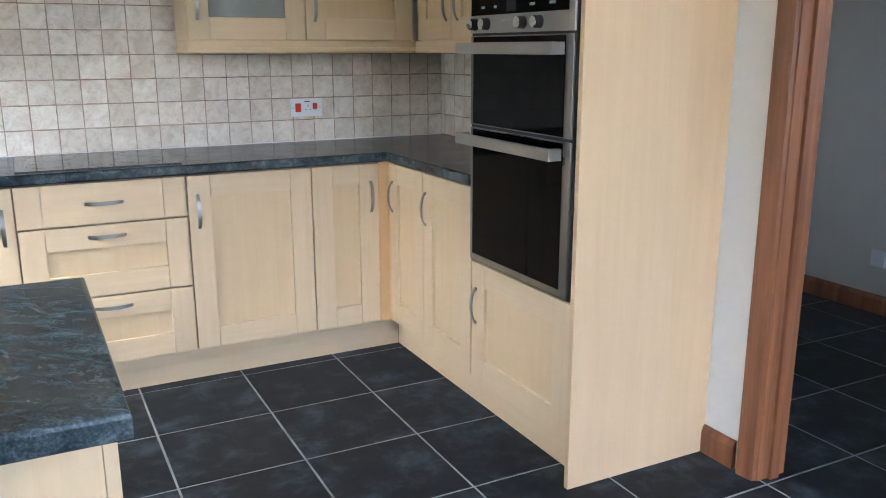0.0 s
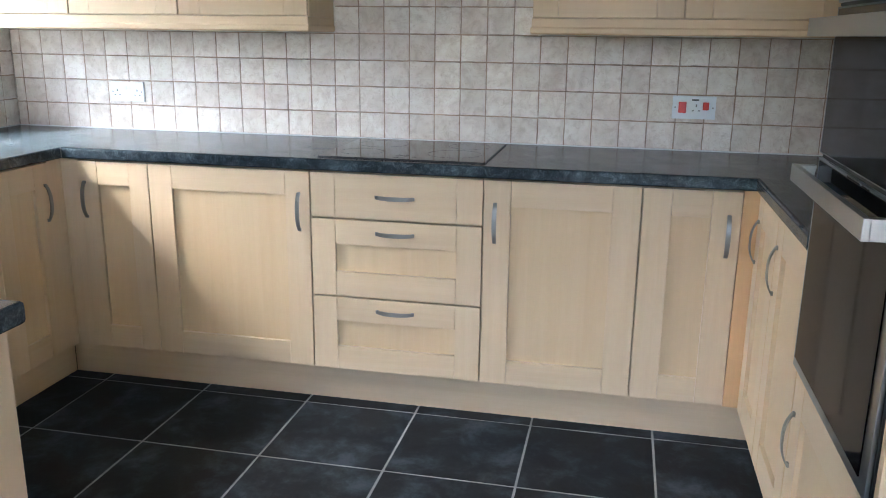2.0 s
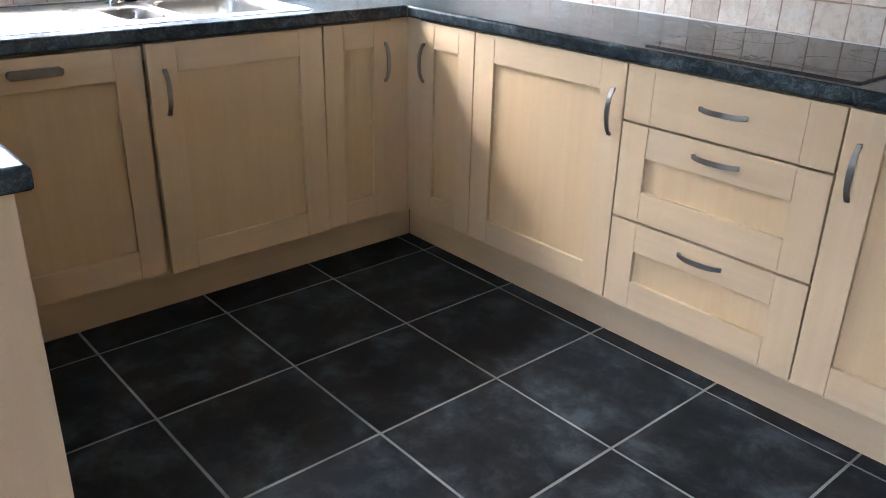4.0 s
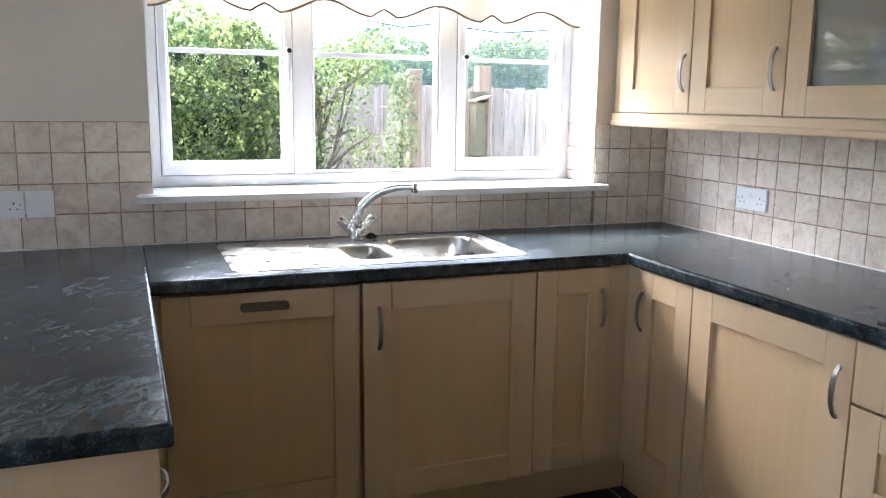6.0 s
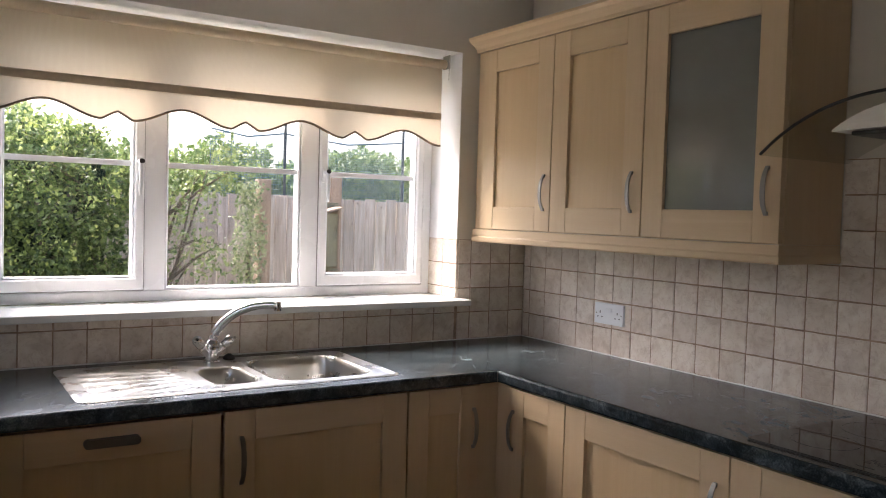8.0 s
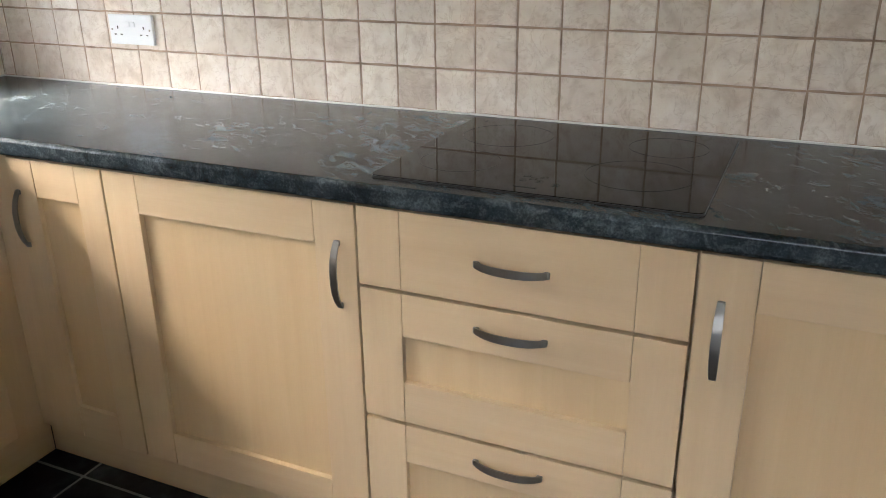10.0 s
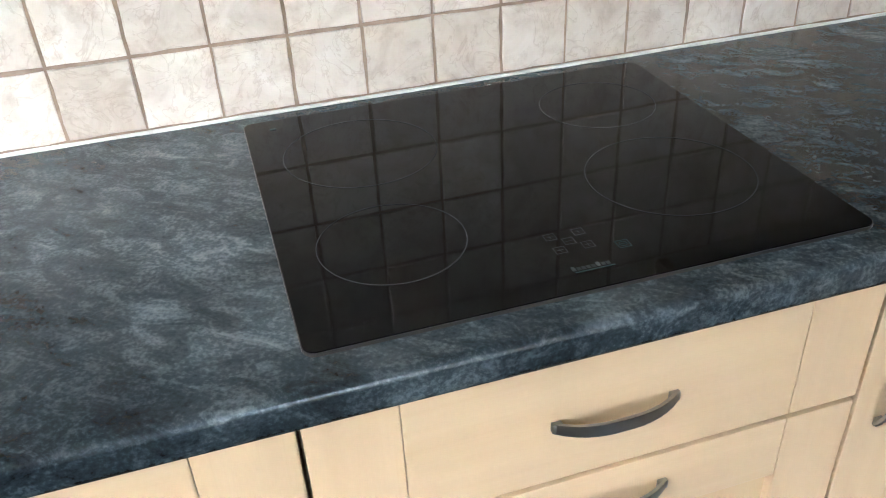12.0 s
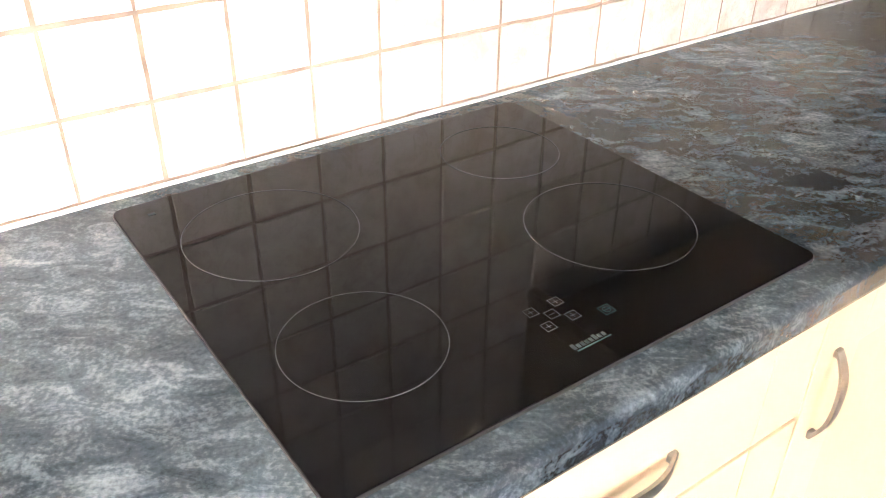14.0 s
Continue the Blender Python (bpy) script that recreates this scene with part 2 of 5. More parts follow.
def leaf(name, a, b):
    n = Nodes(name)
    gi = n.node("ShaderNodeNewGeometry")
    c = n.ramp(gi.outputs["Random Per Island"], (0.0, a), (1.0, b))
    tr = n.node("ShaderNodeBsdfTranslucent", Color=c)
    n.out(Base_Color=c, Roughness=0.45, Specular_IOR_Level=0.4)
    mx = n.node("ShaderNodeMixShader", Fac=0.35)
    n.put(mx, 1, n.b.outputs[0])
    n.put(mx, 2, tr.outputs[0])
    n.put(n.t.nodes["Material Output"], "Surface", mx.outputs[0])
    return n.m


LEAF = leaf("hedge_leaf", (0.028, 0.054, 0.018), (0.17, 0.225, 0.070))
LEAF_NEW = leaf("young_hedge_leaf", (0.20, 0.26, 0.060), (0.50, 0.53, 0.20))
LEAF_LIGHT = leaf("shrub_leaf", (0.06, 0.10, 0.03), (0.30, 0.34, 0.13))
LEAF_IVY = leaf("ivy_leaf", (0.08, 0.12, 0.05), (0.38, 0.40, 0.22))
LEAF_FAR = leaf("far_tree_leaf", (0.07, 0.12, 0.035), (0.26, 0.33, 0.12))


def clear_glass():
    n = Nodes("window_glass")
    n.t.nodes.remove(n.b)
    tr = n.node("ShaderNodeBsdfTransparent", Color=(0.96, 0.98, 0.98, 1))
    gl = n.node("ShaderNodeBsdfGlossy", Roughness=0.01)
    mx = n.node("ShaderNodeMixShader", Fac=0.05)
    n.put(mx, 1, tr.outputs[0])
    n.put(mx, 2, gl.outputs[0])
    n.put(n.t.nodes["Material Output"], "Surface", mx.outputs[0])
    return n.m


def smoked_glass():
    n = Nodes("hood_canopy_glass")
    n.t.nodes.remove(n.b)
    tr = n.node("ShaderNodeBsdfTransparent", Color=(0.92, 0.92, 0.90, 1))
    gl = n.node("ShaderNodeBsdfGlossy", Roughness=0.02)
    mx = n.node("ShaderNodeMixShader", Fac=0.06)
    n.put(mx, 1, tr.outputs[0])
    n.put(mx, 2, gl.outputs[0])
    n.put(n.t.nodes["Material Output"], "Surface", mx.outputs[0])
    return n.m


def frosted_glass():
    n = Nodes("frosted_cabinet_glass")
    v = n.coords((1, 1, 1), 3.0)
    c = n.ramp(n.noise(v, 3.0, 3), (0.3, (0.165, 0.170, 0.148)), (0.7, (0.205, 0.210, 0.185)))
    return n.out(Base_Color=c, Roughness=0.55, Coat_Weight=0.9, Coat_Roughness=0.015, Specular_IOR_Level=0.3)


def blind_fabric():
    n = Nodes("cream_blind_fabric")
    v = n.coords((1, 1, 1), 0.0)
    w1 = n.node("ShaderNodeTexWave", Vector=v, Scale=95.0, Distortion=0.3)
    w1.bands_direction = 'Z'
    w2 = n.node("ShaderNodeTexWave", Vector=v, Scale=95.0, Distortion=0.3)
    w2.bands_direction = 'Y'
    weave = n.math('MULTIPLY', w1.outputs["Fac"], w2.outputs["Fac"])
    c = n.ramp(weave, (0.0, (0.77, 0.645, 0.485)), (1.0, (0.88, 0.77, 0.61)))
    n.out(Base_Color=c, Roughness=0.9, Specular_IOR_Level=0.1)
    n.bump(weave, 0.2, 0.0006)
    tr = n.node("ShaderNodeBsdfTranslucent", Color=c)
    mx = n.node("ShaderNodeMixShader", Fac=0.32)
    n.put(mx, 1, n.b.outputs[0])
    n.put(mx, 2, tr.outputs[0])
    n.put(n.t.nodes["Material Output"], "Surface", mx.outputs[0])
    return n.m


GLASS = clear_glass()
CANOPY_GLASS = smoked_glass()
FROSTED = frosted_glass()
BLIND = blind_fabric()
BLIND_TRIM = plain("brown_blind_braid", (0.27, 0.185, 0.12), 0.9, 0, 0.1, 40.0)
BLIND_BAR = plain("dark_cream_hem", (0.56, 0.44, 0.31), 0.9, 0, 0.06, 40.0)


# ---------------------------------------------------------------- mesh tools
def tube(bm, pts, radii, sides=10, cap=True):
    """A round bar along pts."""
    rings = []
    up = Vector((0.0, 0.0, 1.0))
    pts = [Vector(p) for p in pts]
    for i, p in enumerate(pts):
        d = (pts[min(i + 1, len(pts) - 1)] - pts[max(i - 1, 0)]).normalized()
        a = d.cross(up if abs(d.z) < 0.95 else Vector((1.0, 0.0, 0.0))).normalized()
        b = d.cross(a).normalized()
        r = radii[i] if isinstance(radii, (list, tuple)) else radii
        rings.append([bm.verts.new(p + a * math.cos(q) * r + b * math.sin(q) * r)
                      for q in (2 * math.pi * k / sides for k in range(sides))])
    for r0, r1 in zip(rings, rings[1:]):
        for k in range(sides):
            f = bm.faces.new((r0[k], r0[(k + 1) % sides], r1[(k + 1) % sides], r1[k]))
            f.smooth = True
    if cap:
        bm.faces.new(rings[0])
        bm.faces.new(rings[-1])
    return bm


def box(x0, x1, y0, y1, z0, z1, bev=0.0, seg=1, bm=None):
    out = bm or bmesh.new()
    v = [out.verts.new((x, y, z)) for x in (x0, x1) for y in (y0, y1) for z in (z0, z1)]
    fs = [out.faces.new([v[i] for i in q]) for q in ((0, 1, 3, 2), (4, 6, 7, 5), (0, 4, 5, 1), (2, 3, 7, 6), (0, 2, 6, 4), (1, 5, 7, 3))]
    if bev:
        es = {e for f in fs for e in f.edges}
        bmesh.ops.bevel(out, geom=list(es), offset=bev, segments=seg, profile=0.7, affect='EDGES')
    return out


def slab(us, vs, skip, w0, w1, axes="xyz"):
    """A slab over the cells of a grid, without those in skip. axes: which world axis u, v and w are."""
    bm = bmesh.new()
    order = [axes.index(a) for a in "xyz"]

    def at(i, j, k):
        p = (us[i], vs[j], (w0, w1)[k])
        key = (i, j, k)
        if key not in made:
            made[key] = bm.verts.new([p[o] for o in order])
        return made[key]
    made = {}
    nu, nv = len(us) - 1, len(vs) - 1

    def solid(i, j):
        return 0 <= i < nu and 0 <= j < nv and (i, j) not in skip
    for i in range(nu):
        for j in range(nv):
            if not solid(i, j):
                continue
            for k in (0, 1):
                bm.faces.new((at(i, j, k), at(i + 1, j, k), at(i + 1, j + 1, k), at(i, j + 1, k)))
            for di, dj, a, b in ((-1, 0, (i, j), (i, j + 1)), (1, 0, (i + 1, j), (i + 1, j + 1)),
                                 (0, -1, (i, j), (i + 1, j)), (0, 1, (i, j + 1), (i + 1, j + 1))):
                if not solid(i + di, j + dj):
                    bm.faces.new((at(*a, 0), at(*b, 0), at(*b, 1), at(*a, 1)))
    return bm


def extrude_outline(outline, d0, d1, axes="xyz"):
    """A prism: outline in (u, v), from w = d0 to d1."""
    bm = bmesh.new()
    order = [axes.index(a) for a in "xyz"]
    rows = []
    for w in (d0, d1):
        rows.append([bm.verts.new([(u, v, w)[o] for o in order]) for u, v in outline])
    n = len(outline)
    bm.faces.new(rows[0])
    bm.faces.new(rows[1])
    for k in range(n):
        bm.faces.new((rows[0][k], rows[0][(k + 1) % n], rows[1][(k + 1) % n], rows[1][k]))
    return bm


def rounded(x0, x1, y0, y1, r, n=6):
    pts = []
    for cx, cy, a0 in ((x1 - r, y1 - r, 0), (x0 + r, y1 - r, 90), (x0 + r, y0 + r, 180), (x1 - r, y0 + r, 270)):
        for k in range(n + 1):
            a = radians(a0 + 90 * k / n)
            pts.append((cx + r * math.cos(a), cy + r * math.sin(a)))
    return pts


def finish(bm, name, material):
    bmesh.ops.recalc_face_normals(bm, faces=bm.faces)
    me = bpy.data.meshes.new(name)
    lo = Vector([min(v.co[i] for v in bm.verts) for i in range(3)])
    hi = Vector([max(v.co[i] for v in bm.verts) for i in range(3)])
    mid = Vector(((lo.x + hi.x) / 2, (lo.y + hi.y) / 2, lo.z))
    bmesh.ops.translate(bm, verts=bm.verts, vec=-mid)
    bm.to_mesh(me)
    bm.free()
    me.materials.append(material)
    return me, mid


def thing(name, bm, material, label="", category="", group="", kind="", m=None):
    """A top-level mesh object, drawn at its place."""
    if m is not None:
        bmesh.ops.transform(bm, matrix=m, verts=bm.verts)
    me, mid = finish(bm, name, material)
    ob = new(name, me)
    ob.location = mid
    return tagged(ob, label, category, group, kind)


def world_of(ob):
    w = Vector(ob.location)
    while ob.parent:
        ob = ob.parent
        w += Vector(ob.location)
    return w


def part(name, bm, material, parent, label="", m=None):
    """One mesh object under a thing or a part, drawn at its place."""
    if m is not None:
        bmesh.ops.transform(bm, matrix=m, verts=bm.verts)
    me, mid = finish(bm, name, material)
    ob = new(name, me)
    ob.parent = parent
    ob.location = mid - world_of(parent)
    return tagged(ob, label)


def smooth(ob, angle=40):
    for p in ob.data.polygons:
        p.use_smooth = True
    ob.data.set_sharp_from_angle(angle=radians(angle))
    return ob


# ---------------------------------------------------------------- structure
kitchen_floor = thing("floor", slab([-0.32, X_E + 0.14, 5.64], [-5.9, -4.2, 0.30], {(1, 0)}, -0.14, -0.0012, "xyz"), FLOOR_GROUT,
                      "grey grouted floor under black slate tiles", "floor", kind="structure")
wall_north = thing("wall_north", box(-0.32, 5.64, 0.012, 0.30, 0, 2.60), PAINT, "cream painted kitchen wall with tiled splashback", "wall", kind="structure")
ws_y = [-5.60, WIN[0], WIN[1], 0.012]
wall_west = thing("wall_west", slab(ws_y, [0, WIN[2] - 0.027, WIN[3], 2.60], {(1, 1)}, -0.32, -0.010, "yzx"), PAINT,
                  "cream painted wall with a deep window recess", "wall", kind="structure")
wall_east = thing("wall_east", slab([Y_S, DOOR[0], DOOR[1], 0.012], [0, DOOR[2], 2.60], {(1, 0)}, X_E, X_E + 0.115, "yzx"), PAINT_WHITE,
                  "white painted wall with a doorway", "wall", kind="structure")
wall_south = thing("wall_south", slab([-0.32, 1.75, 3.40, X_E + 0.14], [0, 0.50, 2.20, 2.60], {(1, 1)}, Y_S - 0.3, Y_S, "xzy"), PAINT,
                   "cream painted wall with a wide window opening", "wall", kind="structure")
ceiling = thing("ceiling", box(-0.32, 5.64, Y_S - 0.3, 0.30, CEIL, CEIL + 0.15), CEILING, "plain white painted ceiling", "ceiling", kind="structure")
hall_wall = thing("wall_hall_east", box(5.50, 5.64, -4.2, 0.012, 0, 2.60), PAINT_HALL, "white painted hall wall", "wall", kind="structure")
hall_south = thing("wall_hall_south", slab([X_E + 0.14, 4.55, 5.3, 5.5], [0, 1.15, 2.1, 2.60], {(1, 1)}, -4.2, -4.05, "xzy"), PAINT_HALL,
                   "white painted hall wall with a window opening", "wall", kind="structure")

# ---------------------------------------------------------------- worktops
def worktop(name, us, vs, skip, edges, label, group="kitchen worktops"):
    """A 40 mm laminate top. edges: tests on an edge's middle that pick the rolled front edges."""
    bm = slab(us, vs, skip, WT - 0.040, WT, "xyz")
    bmesh.ops.recalc_face_normals(bm, faces=bm.faces)
    picked = []
    for e in bm.edges:
        mid = (e.verts[0].co + e.verts[1].co) / 2
        flat = abs(e.verts[0].co.z - e.verts[1].co.z) < 1e-6
        if flat and any(abs(mid[a] - v) < 1e-5 and lo < mid[1 - a] < hi for a, v, lo, hi in edges):
            picked.append(e)
    bmesh.ops.bevel(bm, geom=picked, offset=0.009, segments=3, profile=0.55, affect='EDGES')
    top = smooth(thing(name, bm, WORKTOP, label, "worktop", group), 35)
    for p in top.data.polygons:
        if abs(p.normal.z) > 0.999 or max(abs(p.normal.x), abs(p.normal.y)) > 0.999:
            p.use_smooth = False
    return top


Y_HOB = -0.597        # front edge of the hob run
X_SINK = 0.642        # front edge of the sink run
X_RIGHT = 3.022       # front edge of the right run
Y_PEN = (-2.84, -2.138)
X_PEN = 1.709
worktop("worktop", [0.003, X_SINK, X_RIGHT, X_E - 0.003], [-1.33, Y_HOB, -0.003], {(0, 0), (1, 0)},
        [(1, Y_HOB, X_SINK - 0.01, X_RIGHT + 0.01), (0, X_RIGHT, -1.4, Y_HOB)],
        "blue-black slate effect laminate worktop with riven texture")
SK = (0.082, 0.575, -1.905, -0.930)  # sink: x0, x1, y0, y1
worktop("worktop", [0.003, 0.105, 0.545, X_SINK], [Y_PEN[1] + 0.0006, -1.535, -0.985, Y_HOB - 0.0006], {(1, 1)},
        [(0, X_SINK, -2.2, -0.5)], "blue-black slate effect laminate worktop around the sink")
worktop("worktop", [0.003, X_PEN], [Y_PEN[0], Y_PEN[1]], set(),
        [(1, Y_PEN[1], X_SINK, 2), (1, Y_PEN[0], 0, 2), (0, X_PEN, -3, -2)],
        "blue-black slate effect laminate peninsula worktop")
# metal strip where the two tops meet
smooth(thing("joint_strip", box(X_SINK - 0.004, X_SINK + 0.001, Y_HOB - 0.004, Y_HOB + 0.0012, WT - 0.036, WT - 0.002), NICKEL,
             "thin metal strip in the worktop corner joint", "worktop strip"))


# ---------------------------------------------------------------- cabinet parts
def bow_handle(c, axis, length=0.136, out=0.023, m=None):
    """A flat bow handle on a front that faces -y in the unit's own frame. c: centre on the front."""
    bm = bmesh.new()
    n = 15
    rows = []
    for k in range(n):
        t = -1 + 2 * k / (n - 1)
        lift = 0.004 + (out - 0.004) * (1 - abs(t) ** 2.6)
        half = 0.0062 + 0.0015 * (1 - t * t)
        thick = 0.0048
        row = []
        for s, d in ((-half, lift), (half, lift), (half * 0.8, lift - thick), (-half * 0.8, lift - thick)):
            a, b = (t * length / 2, s) if axis == 'x' else (s, t * length / 2)
            row.append(bm.verts.new((c[0] + a, c[1] - d, c[2] + b)))
        rows.append(row)
    for r0, r1 in zip(rows, rows[1:]):
        for k in range(4):
            bm.faces.new((r0[k], r0[(k + 1) % 4], r1[(k + 1) % 4], r1[k]))
    bm.faces.new(rows[0])
    bm.faces.new(rows[-1])
    for s in (-1, 1):
        a, b = ((s * (length / 2 - 0.005)), 0) if axis == 'x' else (0, s * (length / 2 - 0.005))
        box(c[0] + a - 0.0055, c[0] + a + 0.0055, c[1] - 0.006, c[1] + 0.0005, c[2] + b - 0.0055, c[2] + b + 0.0055, 0.001, 1, bm)
    return bm


def add_handle(parent, c, axis, m):
    h = part("handle", bow_handle(c, axis), NICKEL, parent, "satin nickel bow handle", m)
    smooth(h, 50)
    return h


def shaker(parent, name, u0, u1, z0, z1, face, m, stile=0.088, rail=0.086, handle=None, filling=MAPLE_PANEL, label=""):
    """A framed door or drawer front, its face at y = face in the unit's own frame: panel, two stiles, two rails."""
    g = 0.0025
    u0, u1, z0, z1 = u0 + g, u1 - g, z0 + g, z1 - g
    back = face + 0.020
    panel = part(name, box(u0 + stile - 0.006, u1 - stile + 0.006, face + 0.0125, back - 0.002, z0 + rail - 0.006, z1 - rail + 0.006, 0.0), filling, parent, label, m)
    for a, b in ((u0, u0 + stile), (u1 - stile, u1)):
        part("stile", box(a, b, face, back, z0, z1, 0.0022, 2), MAPLE_V, panel, m=m)
    for a, b in ((z0, z0 + rail), (z1 - rail, z1)):
        part("rail", box(u0 + stile + 0.0006, u1 - stile - 0.0006, face + 0.0004, back, a, b, 0.0024, 2), MAPLE_H, panel, m=m)
    if handle:
        axis, hu, hz = handle
        add_handle(panel, (hu, face, hz), axis, m)
    return panel


def slab_front(parent, u0, u1, z0, z1, face, m, stile, handle):
    """A drawer front with level grain between two upright ends."""
    g = 0.0025
    u0, u1, z0, z1 = u0 + g, u1 - g, z0 + g, z1 - g
    mid = part("drawer_front", box(u0 + stile + 0.0007, u1 - stile - 0.0007, face + 0.0003, face + 0.020, z0, z1, 0.0012, 2), MAPLE_H, parent, "plain pale maple drawer front", m)
    for a, b in ((u0, u0 + stile), (u1 - stile, u1)):
        part("stile", box(a, b, face, face + 0.020, z0, z1, 0.0014, 2), MAPLE_V, mid, m=m)
    add_handle(mid, (handle[1], face, handle[2]), handle[0], m)
    return mid


def carcass(name, u0, u1, z0, z1, front, back, m, label, category, group):
    return thing(name, box(u0 + 0.0004, u1 - 0.0004, front, back, z0, z1, 0.0008), MAPLE_V, label, category, group, m=m)


HOB_RUN = Matrix.Identity(4)                                   # faces -y
SINK_RUN = pose(0, 0, 0, 0, 0, 90)                             # faces +x; u = y
RIGHT_RUN = Matrix.Translation((X_E, 0, 0)) @ pose(0, 0, 0, 0, 0, -90)   # faces -x; u = -y
PEN_RUN = Matrix.Translation((0, Y_PEN[1], 0)) @ pose(0, 0, 0, 0, 0, 180)  # faces +y; u = -x
BASE = dict(z0=0.152, z1=0.866)
HZ = 0.722            # handle height on base doors
base_group = "maple base cabinets"


def base_door(m, u0, u1, face, back, hinge, label, ajar=0.0, stile=0.088, hu=None):
    c = carcass("base_cabinet", u0, u1, 0.150, 0.700 if ajar else 0.868, face + 0.050, back, m, label, "cabinet", base_group)
    turn = m
    if ajar:
        turn = m @ Matrix.Translation((u1, face + 0.02, 0)) @ pose(0, 0, 0.866, -ajar, 0, ajar) @ Matrix.Translation((-u1, -face - 0.02, -0.866))
    hu = hu if hu is not None else (u0 + 0.040 if hinge == 'right' else u1 - 0.040)
    shaker(c, "door", u0, u1, BASE["z0"], BASE["z1"], face, turn, stile=stile, handle=('z', hu, HZ),
           label="slightly open maple shaker door" if ajar else "")
    return c


def drawer_unit(m, u0, u1, face, back, label):
    c = carcass("drawer_cabinet", u0, u1, 0.150, 0.868, face + 0.050, back, m, label, "cabinet", base_group)
    mid = (u0 + u1) / 2
    slab_front(c, u0, u1, 0.708, 0.866, face, m, 0.086, ('x', mid, 0.787))
    shaker(c, "drawer_front", u0, u1, 0.427, 0.706, face, m, 0.086, 0.088, ('x', mid, 0.661))
    shaker(c, "drawer_front", u0, u1, 0.152, 0.425, face, m, 0.086, 0.086, ('x', mid, 0.381))
    return c


F_HOB = -0.583
base_door(HOB_RUN, 0.690, 0.972, F_HOB, -0.02, 'right', "narrow pale maple base cabinet in the sink corner", stile=0.075, hu=0.715)
base_door(HOB_RUN, 0.972, 1.582, F_HOB, -0.02, 'left', "wide pale maple base cabinet under the worktop")
drawer_unit(HOB_RUN, 1.582, 2.184, F_HOB, -0.02, "pale maple three-drawer cabinet under the hob")
base_door(HOB_RUN, 2.184, 2.690, F_HOB, -0.02, 'right', "pale maple base cabinet beside the drawers")
base_door(HOB_RUN, 2.690, 2.992, F_HOB, -0.02, 'left', "narrow pale maple base cabinet in the oven corner", hu=2.954)

F_SINK = -0.625
base_door(SINK_RUN, -0.935, -0.655, F_SINK, -0.02, 'left', "narrow shaded maple base cabinet beside the sink", stile=0.075, hu=-0.682)
base_door(SINK_RUN, -1.532, -0.937, F_SINK, -0.02, 'right', "maple sink cabinet with a slightly open door", ajar=0.7, hu=-1.482)
dish = carcass("dishwasher", -2.118, -1.536, 0.13, 0.860, F_SINK + 0.050, -0.02, SINK_RUN, "integrated dishwasher behind a maple door", "dishwasher", "")
dd = shaker(dish, "door", -2.116, -1.537, 0.158, 0.862, F_SINK, SINK_RUN, stile=0.080, rail=0.090)
smooth(part("handle", extrude_outline(rounded(-1.897, -1.757, 0.806, 0.829, 0.0105), F_SINK - 0.018, F_SINK + 0.0005, "xzy"), NICKEL_DARK, dd, "flat metal grip with rounded ends", SINK_RUN))

F_RIGHT = X_RIGHT + 0.013 - X_E
base_door(RIGHT_RUN, 0.606, 0.928, F_RIGHT, -0.02, 'left', "narrow pale maple base cabinet in the oven corner", hu=0.632, stile=0.070)
base_door(RIGHT_RUN, 0.928, 1.328, F_RIGHT, -0.02, 'right', "pale maple base cabinet beside the oven tower", hu=0.955, stile=0.080)

# corner posts
for outline, mt, lb in (
        ([(0.56, -0.6545), (0.6200, -0.6545), (0.6200, -0.5780), (0.6895, -0.5780), (0.6895, -0.53), (0.56, -0.53)], MAPLE_V, "shaded maple corner post"),
        ([(2.9925, -0.5780), (3.0390, -0.5780), (3.0390, -0.6055), (3.09, -0.6055), (3.09, -0.53), (2.9925, -0.53)], MAPLE_POST, "warm orange maple corner post")):
    thing("corner_post", extrude_outline(outline, 0.150, 0.868), mt, lb, "corner post", "maple corner posts")

thing("corner_post", extrude_outline([(0.56, -2.1185), (0.6200, -2.1185), (0.6200, -2.1650), (0.6595, -2.1650), (0.6595, -2.21), (0.56, -2.21)], 0.150, 0.868), MAPLE_V,
      "shaded maple corner post at the peninsula", "corner post", "maple corner posts")

# plinths
for a, lb in (((0.541, 3.1105, -0.501, -0.483, 0, 0.149), "maple plinth along the hob cabinets"),
              ((0.522, 0.540, -2.14, -0.5015, 0, 0.149), "maple plinth under the sink cabinets"),
              ((0.5405, 1.6730, -2.262, -2.244, 0, 0.149), "maple plinth under the peninsula"),
              ((3.111, 3.129, -1.945, -0.502, 0, 0.149), "maple plinth under the oven side cabinets")):
    thing("plinth", box(*a, 0.001), MAPLE_H, lb, "plinth", "maple plinths")

# peninsula
pen = drawer_unit(PEN_RUN, -1.672, -1.072, 0.022, 0.64, "pale maple drawer cabinet in the peninsula")
base_door(PEN_RUN, -1.070, -0.66, 0.022, 0.64, 'right', "pale maple peninsula base cabinet")
thing("end_panel", box(1.6735, 1.692, -2.800, -2.162, 0, 0.869, 0.0012, 2), MAPLE_V, "pale maple end panel of the peninsula", "end panel")
thing("back_panel", box(0.003, 1.6730, -2.800, -2.782, 0, 0.869, 0.0012, 2), MAPLE_V, "pale maple back panel of the peninsula", "back panel")

# ---------------------------------------------------------------- wall cabinets
F_WALL = -0.285
WZ = (1.378, 2.108)
wall_group = "maple wall cabinets"


